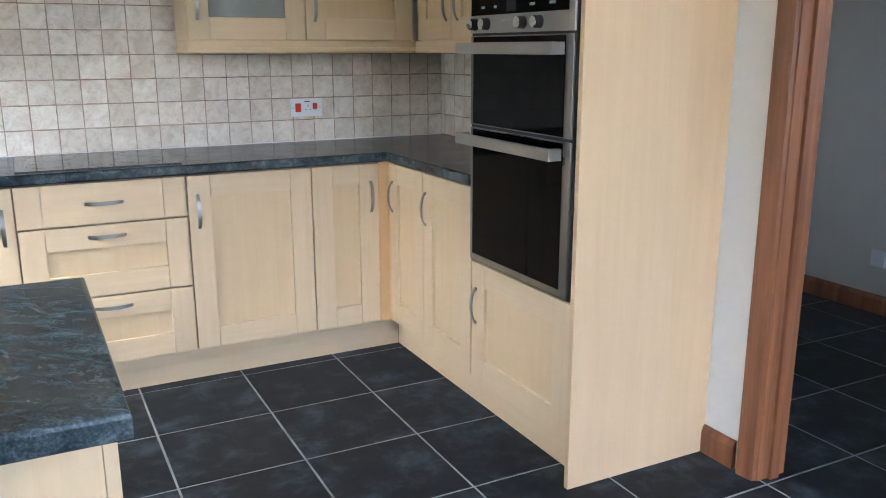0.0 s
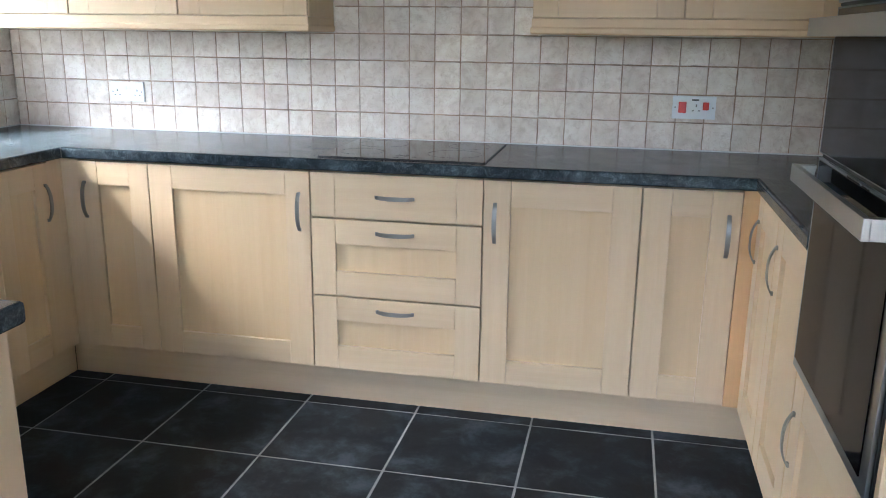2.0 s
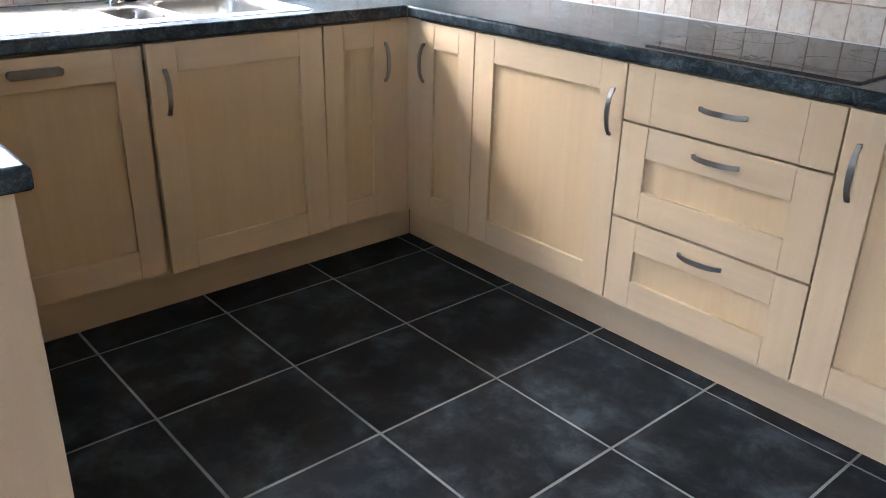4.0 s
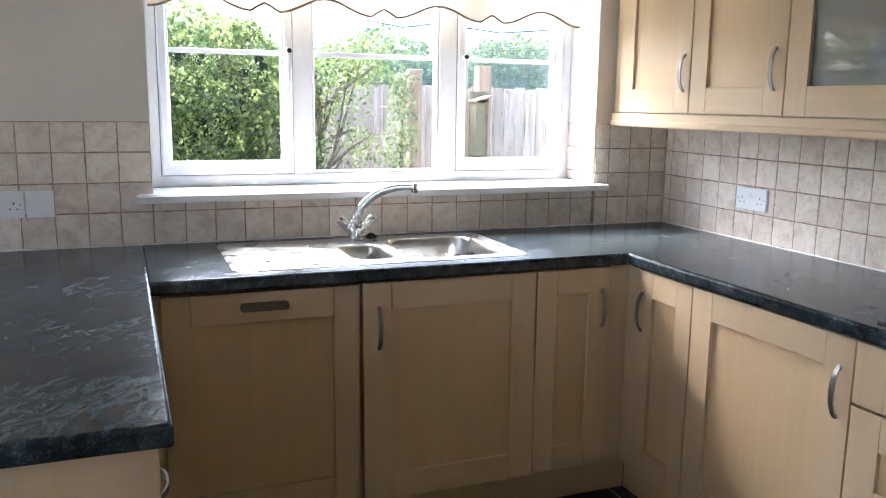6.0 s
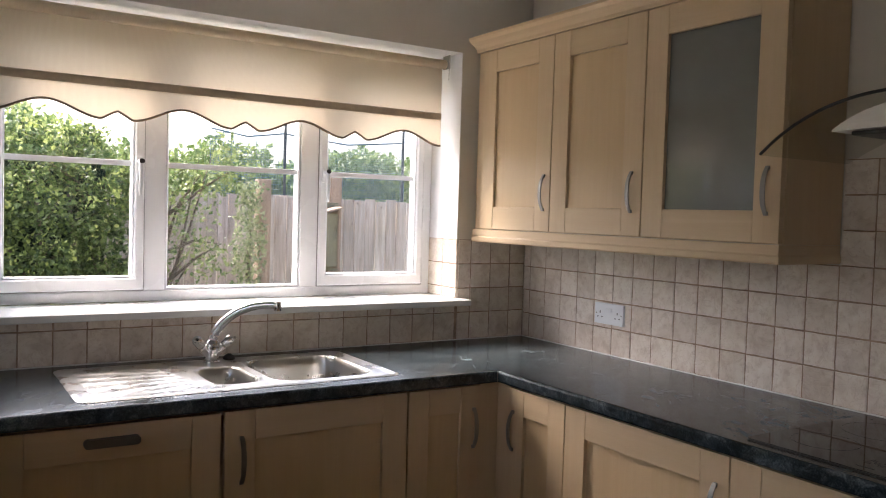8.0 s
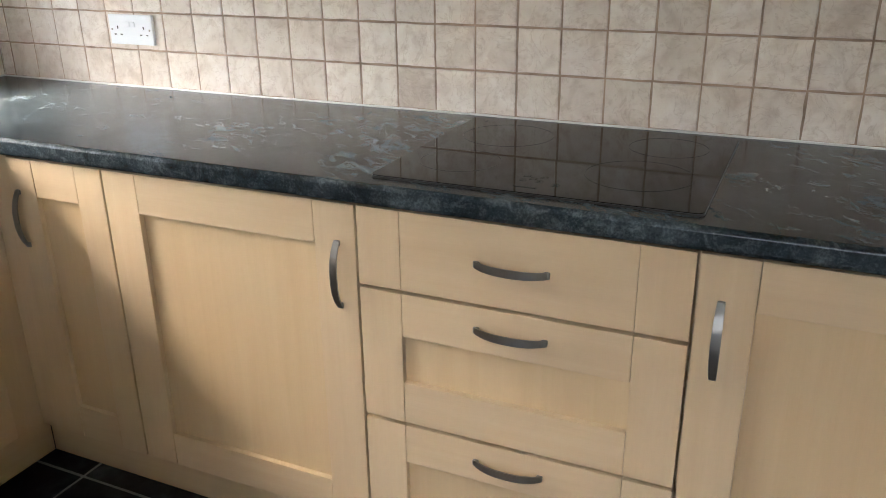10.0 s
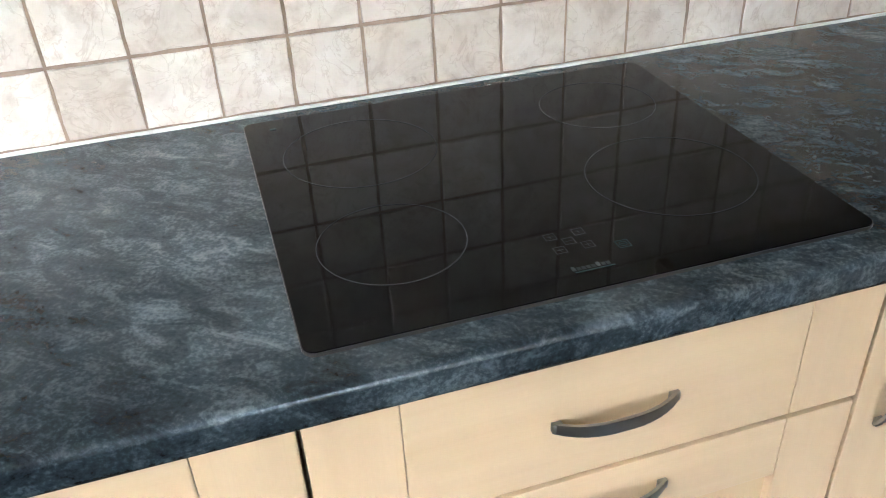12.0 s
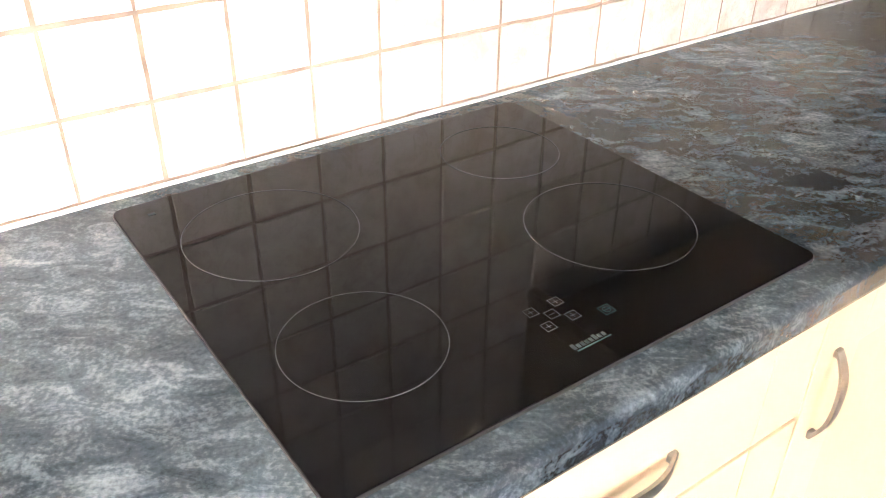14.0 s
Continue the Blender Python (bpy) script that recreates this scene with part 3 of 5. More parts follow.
def wall_cabinet(m, u0, u1, label, glazed=False, hu=None):
    if glazed:
        c = thing("wall_cabinet", box(u0 + 0.0004, u1 - 0.0004, F_WALL + 0.0205, -0.001, WZ[0], WZ[1], 0.0008), MAPLE_V, label, "wall cabinet", wall_group, m=m)
        shaker(c, "glass_pane", u0, u1, *WZ, F_WALL, m, 0.086, 0.090, ('z', hu, 1.525), FROSTED, "frosted grey glass pane")
    else:
        c = carcass("wall_cabinet", u0, u1, *WZ, F_WALL + 0.0205, -0.001, m, label, "wall cabinet", wall_group)
        shaker(c, "door", u0, u1, *WZ, F_WALL, m, 0.086, 0.090, ('z', hu, 1.525))
    return c


wall_cabinet(HOB_RUN, 0.055, 0.503, "pale maple wall cabinet beside the window", hu=0.468)
wall_cabinet(HOB_RUN, 0.503, 0.963, "pale maple wall cabinet with a closed door", hu=0.918)
wall_cabinet(HOB_RUN, 0.963, 1.476, "maple wall cabinet with a frosted glass door", True, 1.432)
wall_cabinet(HOB_RUN, 2.288, 2.790, "maple wall cabinet with a frosted glass door", True, 2.330)
wall_cabinet(HOB_RUN, 2.790, 3.305, "pale maple wall cabinet near the oven", hu=2.832)
wall_cabinet(RIGHT_RUN, 0.308, 0.640, "narrow pale maple wall cabinet beside the oven tower", hu=0.600)
wall_cabinet(RIGHT_RUN, 0.640, 1.326, "pale maple wall cabinet beside the oven tower", hu=0.700)
thing("filler_strip", box(0.004, 0.054, -0.272, -0.001, WZ[0], WZ[1], 0.001), MAPLE_V, "narrow maple filler against the wall", "filler strip")


def moulding(name, path, profile, label, group):
    """profile (out, z) swept along a path of (x, y, outward normal) corners."""
    bm = bmesh.new()
    rows = []
    for x, y, nx, ny in path:
        rows.append([bm.verts.new((x + nx * o, y + ny * o, z)) for o, z in profile])
    for r0, r1 in zip(rows, rows[1:]):
        for k in range(len(profile)):
            bm.faces.new((r0[k], r0[(k + 1) % len(profile)], r1[(k + 1) % len(profile)], r1[k]))
    bm.faces.new(rows[0])
    bm.faces.new(rows[-1])
    return thing(name, bm, MAPLE_H, label, name, group)


PELMET = [(-0.018, 1.324), (0.000, 1.324), (0.004, 1.330), (0.004, 1.344), (0.000, 1.350), (0.000, 1.377), (-0.018, 1.377)]
CORNICE = [(-0.020, 2.109), (0.002, 2.109), (0.006, 2.122), (0.018, 2.134), (0.036, 2.144), (0.046, 2.156), (0.046, 2.166), (-0.020, 2.166)]
for prof, nm, lb in ((PELMET, "pelmet", "maple pelmet moulding under the wall cabinets"), (CORNICE, "cornice", "maple cornice moulding on the wall cabinets")):
    moulding(nm, [(0.004, F_WALL, 0, -1), (1.476, F_WALL, 1, -1), (1.476, -0.001, 1, 0)], prof, lb, "maple mouldings")
    moulding(nm, [(2.288, -0.001, -1, 0), (2.288, F_WALL, -1, -1), (3.315, F_WALL, -1, -1), (3.315, -1.326, -1, 0)], prof, lb, "maple mouldings")

# ---------------------------------------------------------------- oven tower
tower = thing("oven_tower", box(X_E - 0.545, X_E - 0.003, -1.940, -1.332, 0.150, 2.150, 0.001), MAPLE_V, "tall pale maple oven housing with a built-in double oven", "oven housing")
part("side_panel", box(3.031, X_E - 0.001, -1.960, -1.9405, 0, 2.168, 0.0015, 2), MAPLE_SIDE, tower, "large plain maple side panel")
shaker(tower, "door", 1.332, 1.940, 0.152, 0.600, F_RIGHT, RIGHT_RUN, 0.088, 0.086, ('z', 1.366, 0.437))
shaker(tower, "door", 1.332, 1.940, 1.516, 2.110, F_RIGHT, RIGHT_RUN, 0.088, 0.086, ('z', 1.366, 1.64))
OX = 3.026            # front plane of the oven
oven = thing("double_oven", box(OX + 0.004, OX + 0.030, -1.934, -1.336, 0.606, 1.510, 0.001), RUBBER, "built-in stainless steel and black glass double oven", "oven")
fascia = part("control_panel", box(OX - 0.004, OX + 0.0035, -1.928, -1.340, 1.392, 1.508, 0.002, 2), STEEL, oven, "brushed steel control panel")
part("display", box(OX - 0.0062, OX - 0.0042, -1.900, -1.346, 1.448, 1.502, 0.0005), OVEN_GLASS, fascia, "black glass display strip")
for y, w in ((-1.425, 0.022), (-1.502, 0.016), (-1.715, 0.026), (-1.820, 0.030)):
    part("print_mark", box(OX - 0.0068, OX - 0.0064, y - w / 2, y + w / 2, 1.468, 1.476), DISPLAY_PRINT, fascia)
part("clock", box(OX - 0.0068, OX - 0.0064, -1.625, -1.570, 1.456, 1.490), DISPLAY_DIM, fascia, "dim clock window")
for y in (-1.375, -1.450, -1.665, -1.755):
    kb = bmesh.new()
    tube(kb, [(OX - 0.0045, y, 1.420), (OX - 0.030, y, 1.420)], [0.0195, 0.0175], 24)
    kn = smooth(part("knob", kb, RUBBER, fascia, "black oven knob with a steel face"))
    kb = bmesh.new()
    tube(kb, [(OX - 0.0302, y, 1.420), (OX - 0.0325, y, 1.420)], [0.0172, 0.0160], 24)
    part("knob_face", kb, KNOB_STEEL, kn, "spun steel knob face")
for k in range(6):
    part("button", box(OX - 0.0056, OX - 0.0042, -1.548 - k * 0.014, -1.543 - k * 0.014, 1.427, 1.432), CHROME, fascia)


def oven_door(z0, z1, hz):
    d = part("oven_door", box(OX - 0.004, OX + 0.0035, -1.926, -1.342, z0, z1, 0.002, 2), STEEL_DARK, oven, "steel framed oven door")
    part("door_glass", box(OX - 0.0068, OX - 0.0042, -1.890, -1.362, z0 + 0.024 if z0 < 0.7 else z0 + 0.004, z1 - 0.004, 0.0008), OVEN_GLASS, d, "black mirror oven glass")
    h = part("handle", box(OX - 0.052, OX - 0.040, -1.888, -1.318, hz - 0.018, hz + 0.018, 0.0015, 2), STEEL, d, "broad flat steel bar handle")
    for y in (-1.879, -1.327):
        part("bracket", box(OX - 0.0404, OX - 0.0070 if y < -1.5 else OX - 0.0042, y - 0.0088, y + 0.0088, hz - 0.0176, hz + 0.0176, 0.001), STEEL, h)
    return d


oven_door(1.090, 1.384, 1.344)
oven_door(0.612, 1.080, 1.043)
part("vent_strip", box(OX + 0.0006, OX + 0.0034, -1.926, -1.342, 1.3855, 1.3910), RUBBER, oven, "black vent gap")

# ---------------------------------------------------------------- hob
HB = (1.600, 2.180, -0.552, -0.045)
hob = thing("hob", extrude_outline(rounded(*HB, 0.012), WT + 0.0006, WT + 0.0050), GLASS_BLACK, "black ceramic glass hob set in the worktop", "hob")
part("rim", extrude_outline(rounded(HB[0] - 0.0012, HB[1] + 0.0012, HB[2] - 0.0012, HB[3] + 0.0012, 0.013), WT + 0.0002, WT + 0.0036), HOB_EDGE, hob, "thin dark rim")


def ring(cx, cy, r, w, z):
    bm = bmesh.new()
    n = 72
    rows = [[bm.verts.new((cx + q * math.cos(2 * math.pi * k / n), cy + q * math.sin(2 * math.pi * k / n), z)) for k in range(n)] for q in (r - w, r)]
    top = [[bm.verts.new((v.co.x, v.co.y, z + 0.0002)) for v in row] for row in rows]
    for k in range(n):
        j = (k + 1) % n
        bm.faces.new((top[0][k], top[1][k], top[1][j], top[0][j]))
        bm.faces.new((rows[1][k], rows[1][j], top[1][j], top[1][k]))
        bm.faces.new((rows[0][k], rows[0][j], top[0][j], top[0][k]))
    return bm


ZH = WT + 0.0052
for cx, cy, r in ((1.714, -0.405, 0.0775), (1.730, -0.185, 0.0955), (2.046, -0.380, 0.0955), (2.060, -0.168, 0.0775)):
    part("cooking_zone", ring(cx, cy, r, 0.0010, ZH), HOB_PRINT, hob, "thin grey cooking zone ring")


def frame_mark(cx, cy, s, plus):
    bm = bmesh.new()
    w = 0.0006
    for a, b, c, d in ((-s, s, -s, -s + w), (-s, s, s - w, s), (-s, -s + w, -s + w, s - w), (s - w, s, -s + w, s - w), (-s * 0.55, s * 0.55, -w / 2, w / 2)):
        box(cx + a, cx + b, cy + c, cy + d, ZH, ZH + 0.0002, 0, 1, bm)
    if plus:
        box(cx - w / 2, cx + w / 2, cy + w / 2 + 0.0002, cy + s * 0.55, ZH, ZH + 0.0002, 0, 1, bm)
        box(cx - w / 2, cx + w / 2, cy - s * 0.55, cy - w / 2 - 0.0002, ZH, ZH + 0.0002, 0, 1, bm)
    return bm


for cx, cy, plus in ((1.8655, -0.457, True), (1.8965, -0.457, True), (1.8805, -0.470, False), (1.8955, -0.4825, True), (1.8655, -0.4825, True)):
    part("touch_key", frame_mark(cx, cy, 0.0060, plus), HOB_PRINT, hob, "printed touch key")
pk = part("power_key", frame_mark(1.928, -0.494, 0.0066, False), HOB_TEAL, hob, "printed power key")
part("power_mark", ring(1.928, -0.494, 0.0042, 0.0006, ZH), HOB_TEAL, pk)
lg = bmesh.new()
for k in range(8):
    box(1.8615 + k * 0.0051, 1.8655 + k * 0.0051, -0.5215, -0.5140 if k in (0, 5) else -0.5160, ZH, ZH + 0.0002, 0, 1, lg)
part("maker_mark", lg, LOGO_BAR, hob, "row of small grey bars")
part("maker_underline", box(1.863, 1.904, -0.5246, -0.5230, ZH, ZH + 0.0002), HOB_TEAL, hob)
part("corner_mark", box(1.632, 1.640, -0.078, -0.073, ZH, ZH + 0.0002), LOGO_BAR, hob)

# ---------------------------------------------------------------- cooker hood
HX = 1.893


def arch_z(dx):
    return 1.612 + 0.118 * (1 - min(1.0, abs(dx) / 0.405) ** 2.0)


bm = bmesh.new()
cols = []
for i in range(29):
    dx = -0.405 + 0.81 * i / 28
    yf = -0.395 - 0.085 * (1 - (dx / 0.405) ** 2)
    row = []
    for k in range(7):
        y = -0.004 + (yf + 0.004) * k / 6
        row.append((bm.verts.new((HX + dx, y, arch_z(dx))), bm.verts.new((HX + dx, y, arch_z(dx) + 0.007))))
    cols.append(row)
for c0, c1 in zip(cols, cols[1:]):
    for k in range(6):
        for s in (0, 1):
            bm.faces.new((c0[k][s], c1[k][s], c1[k + 1][s], c0[k + 1][s]))
    for k in (0, 6):
        bm.faces.new((c0[k][0], c1[k][0], c1[k][1], c0[k][1]))
for row in (cols[0], cols[-1]):
    for k in range(6):
        bm.faces.new((row[k][0], row[k + 1][0], row[k + 1][1], row[k][1]))
hood = thing("cooker_hood", box(HX - 0.1475, HX + 0.1475, -0.280, 0.006, 1.745, CEIL - 0.001, 0.002, 2), HOOD_STEEL,
             "brushed steel chimney cooker hood with a curved glass canopy", "cooker hood")
canopy = smooth(part("canopy", bm, CANOPY_GLASS, hood, "curved clear glass canopy"), 40)
# dark polished rim along the front of the glass
bm = bmesh.new()
tube(bm, [(HX + dx, -0.396 - 0.085 * (1 - (dx / 0.405) ** 2), arch_z(dx) + 0.0035) for dx in [-0.405 + 0.81 * i / 40 for i in range(41)]], 0.0040, 6)
smooth(part("canopy_edge", bm, RUBBER, canopy, "dark glass edge"))
# crescent body under the glass
bm = bmesh.new()
cols = []
for i in range(25):
    dx = -0.205 + 0.41 * i / 24
    yf = -0.400 - 0.030 * (1 - (dx / 0.205) ** 2)
    top = 1.662 + (arch_z(0) - 0.014 - 1.662) * (1 - (dx / 0.205) ** 2) + 0.002
    cols.append([bm.verts.new(p) for p in ((HX + dx, yf, 1.660), (HX + dx, yf, min(top, arch_z(dx) - 0.003)), (HX + dx, -0.03, min(top, arch_z(dx) - 0.003)), (HX + dx, -0.03, 1.660))])
for c0, c1 in zip(cols, cols[1:]):
    for k in range(4):
        bm.faces.new((c0[k], c0[(k + 1) % 4], c1[(k + 1) % 4], c1[k]))
bm.faces.new(cols[0])
bm.faces.new(cols[-1])
body = smooth(part("body", bm, HOOD_STEEL, hood, "crescent steel hood body"), 30)
part("filter", box(HX - 0.165, HX + 0.165, -0.385, -0.06, 1.650, 1.6596, 0.002), DARK_MESH, body, "grey grease filter")
part("light_panel", box(HX - 0.14, HX + 0.14, -0.10, -0.070, 1.6475, 1.6497, 0.001), STEEL, body)
for k in range(4):
    u = HX - 0.020 + k * 0.021
    kb = bmesh.new()
    tube(kb, [(u, -0.4275, 1.683), (u, -0.4335, 1.683)], 0.0048, 12)
    part("button", kb, NICKEL_DARK, body, "small round hood button")

# ---------------------------------------------------------------- sink and tap
BOWL = (0.150, 0.530, -1.335, -1.000)
HALF = (0.225, 0.500, -1.518, -1.368)


def inside(x, y, r, x0, x1, y0, y1):
    """How far (x, y) lies inside a rounded rectangle; below 0 outside."""
    qx, qy = abs(x - (x0 + x1) / 2) - (x1 - x0) / 2 + r, abs(y - (y0 + y1) / 2) - (y1 - y0) / 2 + r
    return r - math.hypot(max(qx, 0), max(qy, 0)) - min(max(qx, qy), 0)


def step(a, b, v):
    v = min(1.0, max(0.0, (v - a) / (b - a)))
    return v * v * (3 - 2 * v)


def sink_height(x, y):
    edge = inside(x, y, 0.030, *SK)
    z = 0.0012 + 0.0042 * step(0.0, 0.010, edge) - 0.0024 * step(0.014, 0.030, edge)
    b, h = inside(x, y, 0.075, *BOWL), inside(x, y, 0.055, *HALF)
    z += 0.0018 * step(-0.022, -0.006, b) * (1 - step(-0.006, 0.0, b)) - 0.150 * step(0.0, 0.026, b) - 0.006 * step(0.03, 0.16, b)
    z -= 0.085 * step(0.0, 0.024, h) + 0.004 * step(0.02, 0.07, h)
    d = inside(x, y, 0.045, 0.125, 0.535, -1.872, -1.555)
    z -= 0.0016 * step(0.0, 0.018, d)
    if d > 0.01 and -1.862 < y < -1.560:
        a = math.atan2(x - 0.33, -1.30 - y)
        z += 0.0030 * step(0.01, 0.03, d) * (0.5 + 0.5 * math.cos(a * 44.0)) ** 2
    return WT + z


bm = bmesh.new()
nx, ny = 110, 218
grid = {}
for i in range(nx + 1):
    for j in range(ny + 1):
        x, y = SK[0] + (SK[1] - SK[0]) * i / nx, SK[2] + (SK[3] - SK[2]) * j / ny
        if inside(x, y, 0.030, *SK) > -0.0012:
            grid[i, j] = bm.verts.new((x, y, sink_height(x, y)))
for i in range(nx):
    for j in range(ny):
        q = [(i, j), (i + 1, j), (i + 1, j + 1), (i, j + 1)]
        if all(k in grid for k in q):
            f = bm.faces.new([grid[k] for k in q])
            f.smooth = True
sink = thing("kitchen_sink", bm, SINK_STEEL, "stainless steel one and a half bowl sink with a ribbed drainer", "sink")
for cx, cy, z, r in ((0.34, -1.168, WT - 0.155, 0.045), (0.362, -1.443, WT - 0.089, 0.034)):
    b2 = bmesh.new()
    tube(b2, [(cx, cy, z - 0.004), (cx, cy, z + 0.003)], [r, r * 0.92], 28)
    st = smooth(part("strainer", b2, CHROME, sink, "round chrome waste"))
    b2 = bmesh.new()
    tube(b2, [(cx, cy, z + 0.0035), (cx, cy, z + 0.006)], [r * 0.6, r * 0.55], 20)
    part("plug_hole", b2, RUBBER, st)

TX, TY = 0.128, -1.418
bm = bmesh.new()
tube(bm, [(TX, TY, WT + 0.003), (TX, TY, WT + 0.008), (TX, TY, WT + 0.012), (TX, TY, WT + 0.030), (TX, TY, WT + 0.060), (TX, TY, WT + 0.074), (TX, TY, WT + 0.080)],
     [0.029, 0.029, 0.024, 0.025, 0.026, 0.023, 0.017], 24)
tap = smooth(thing("mixer_tap", bm, CHROME, "chrome mixer tap with two slanted valves and swan spout", "tap"))
spx, spy = 0.140, 0.172
pts = []
for k in range(19):
    t = k / 18
    u = t ** 1.45
    pts.append((TX + spx * u, TY + spy * u, WT + 0.072 + 0.134 * math.sin(min(1.0, t * 1.04) * math.pi / 2) ** 0.9))
bm = bmesh.new()
tube(bm, pts, [0.0172 - 0.0042 * (k / 18) for k in range(19)], 16)
spout = smooth(part("spout", bm, CHROME, tap))
bm = bmesh.new()
e = Vector(pts[-1])
tube(bm, [e + Vector((0.002, 0.002, 0.011)), e + Vector((0.003, 0.003, -0.008)), e + Vector((0.003, 0.003, -0.020))], [0.0125, 0.0135, 0.0120], 16)
smooth(part("nozzle", bm, CHROME, spout))
for s in (-1, 1):
    bm = bmesh.new()
    a = Vector((TX + 0.002, TY + s * 0.006, WT + 0.024))
    b = Vector((TX + 0.016, TY + s * 0.062, WT + 0.088))
    tube(bm, [a, a.lerp(b, 0.50), a.lerp(b, 0.54), a.lerp(b, 0.60), a.lerp(b, 0.93), a.lerp(b, 1.0)], [0.0150, 0.0155, 0.0120, 0.0160, 0.0165, 0.0125], 18)
    arm = smooth(part("valve", bm, CHROME, tap, "slanted chrome valve head"))
    bm = bmesh.new()
    d = (b - a).normalized()
    c = a.lerp(b, 0.95)
    tip = c + Vector((0.030, s * 0.004, 0.004))
    tube(bm, [c, c.lerp(tip, 0.7), tip], [0.0050, 0.0042, 0.0055], 10)
    smooth(part("lever", bm, CHROME, arm))
bm = bmesh.new()
tube(bm, [(0.098, -1.350, WT + 0.003), (0.098, -1.350, WT + 0.012), (0.098, -1.350, WT + 0.022)], [0.021, 0.020, 0.006], 20)
smooth(thing("sink_plug", bm, RUBBER, "black rubber plug lying behind the tap", "plug"))

# ---------------------------------------------------------------- window
GX = -0.230
Y0, Y1, Z0, Z1 = WIN


def profile_frame(y0, y1, z0, z1, wy, wz, x0, x1, bev=0.004):
    """A rectangular frame of four mitred bars, as one ring, its inner face at x1."""
    bm = bmesh.new()
    loops = []
    for x, ins in ((x0, 0.0), (x1 - bev, 0.0), (x1, bev), (x1, 1.0), (x1 - bev, None), (x0, None)):
        if ins is None:
            a = (wy, wz)
        elif ins == 1.0:
            a = (wy - bev, wz - bev)
        else:
            a = (ins, ins)
        loops.append([bm.verts.new((x, y, z)) for y, z in ((y0 + a[0], z0 + a[1]), (y1 - a[0], z0 + a[1]), (y1 - a[0], z1 - a[1]), (y0 + a[0], z1 - a[1]))])
    for a, b in zip(loops, loops[1:] + loops[:1]):
        for k in range(4):
            j = (k + 1) % 4
            bm.faces.new((a[k], a[j], b[j], b[k]))
    return bm


window = thing("window_1", profile_frame(Y0 + 0.001, Y1 - 0.001, Z0, Z1 - 0.002, 0.042, 0.040, GX - 0.070, GX), UPVC,
               "white plastic three-light casement window with glazing bars", "window", kind="structure")
for y in (-1.5645, -0.9625):
    part("mullion", box(GX - 0.070, GX - 0.001, y, y + 0.074, Z0 + 0.0405, Z1 - 0.0425, 0.004, 2), UPVC, window)


def light(y0, y1, z0, z1, sash):
    """One light of the window: a sash or beading, a glazing bar and two panes."""
    if sash:
        f = part("sash", profile_frame(y0, y1, z0, z1, 0.034, 0.044, GX - 0.052, GX + 0.012, 0.006), UPVC, window)
        part("bead", profile_frame(y0 + 0.034, y1 - 0.034, z0 + 0.044, z1 - 0.044, 0.006, 0.006, GX - 0.045, GX + 0.001, 0.003), UPVC, f)
        a, b, c, d = y0 + 0.036, y1 - 0.036, z0 + 0.046, z1 - 0.046
        part("gasket", profile_frame(y0 - 0.003, y1 + 0.003, z0 - 0.003, z1 + 0.003, 0.0028, 0.0028, GX - 0.04, GX + 0.002, 0.001), GASKET, f)
    else:
        f = part("bead", profile_frame(y0, y1, z0, z1, 0.010, 0.010, GX - 0.050, GX - 0.006, 0.004), UPVC, window)
        a, b, c, d = y0 + 0.008, y1 - 0.008, z0 + 0.008, z1 - 0.008
    bar = 1.585
    for p, q in ((c, bar), (bar, d)):
        pane = part("pane", box(GX - 0.036, GX - 0.030, a, b, p + 0.0005, q - 0.0005), GLASS, f, "clear double glazing")
        pane.visible_shadow = False
    part("glazing_bar", box(GX - 0.0295, GX - 0.019, a, b, bar - 0.010, bar + 0.010, 0.003, 2), UPVC, f)
    return f


left_sash = light(-2.056, -1.568, 1.128, 2.062, True)
light(-1.4895, -0.9635, 1.126, 2.064, False)
right_sash = light(-0.8855, -0.3945, 1.128, 2.062, True)
for f, y, s in ((left_sash, -1.588, 1), (right_sash, -0.866, 1)):
    bm = box(GX + 0.0125, GX + 0.024, y - 0.013, y + 0.013, 1.548, 1.606, 0.004, 2)
    h = part("window_handle", bm, UPVC, f, "white casement handle")
    bm = bmesh.new()
    tube(bm, [(GX + 0.024, y, 1.590), (GX + 0.044, y, 1.588), (GX + 0.050, y, 1.570), (GX + 0.050, y, 1.530), (GX + 0.047, y, 1.470)], [0.010, 0.010, 0.0095, 0.008, 0.0065], 12)
    smooth(part("lever", bm, UPVC, h))
    bm = bmesh.new()
    tube(bm, [(GX + 0.048, y + 0.001, 1.592), (GX + 0.0545, y + 0.001, 1.592)], [0.0095, 0.009], 14)
    part("lock_cap", bm, RUBBER, h, "black key lock cap")

thing("window_sill", box(GX - 0.005, 0.072, Y0 - 0.052, Y1 + 0.026, Z0 - 0.026, Z0 - 0.001, 0.006, 3), SILL, "white painted window board with horns", "window sill", kind="structure")
# plastered sides of the recess
thing("reveal", box(GX + 0.0005, -0.0102, Y0 + 0.0002, Y1 - 0.0002, Z1 - 0.0015, Z1 + 0.003), PAINT_WHITE, "white plastered head of the window recess", "window recess", kind="structure")
thing("reveal", box(GX + 0.0005, -0.0102, Y1 - 0.0030, Y1 + 0.003, Z0 + 0.242, Z1 - 0.003), PAINT_WHITE, "white plastered side of the window recess", "window recess", kind="structure")
thing("reveal", box(GX + 0.0005, -0.0102, Y0 - 0.003, Y0 + 0.0030, Z0 + 0.002, Z1 - 0.003), PAINT_WHITE, "white plastered side of the window recess", "window recess", kind="structure")

# ---------------------------------------------------------------- roller blind
BX = -0.105
BY = (-2.085, -0.392)


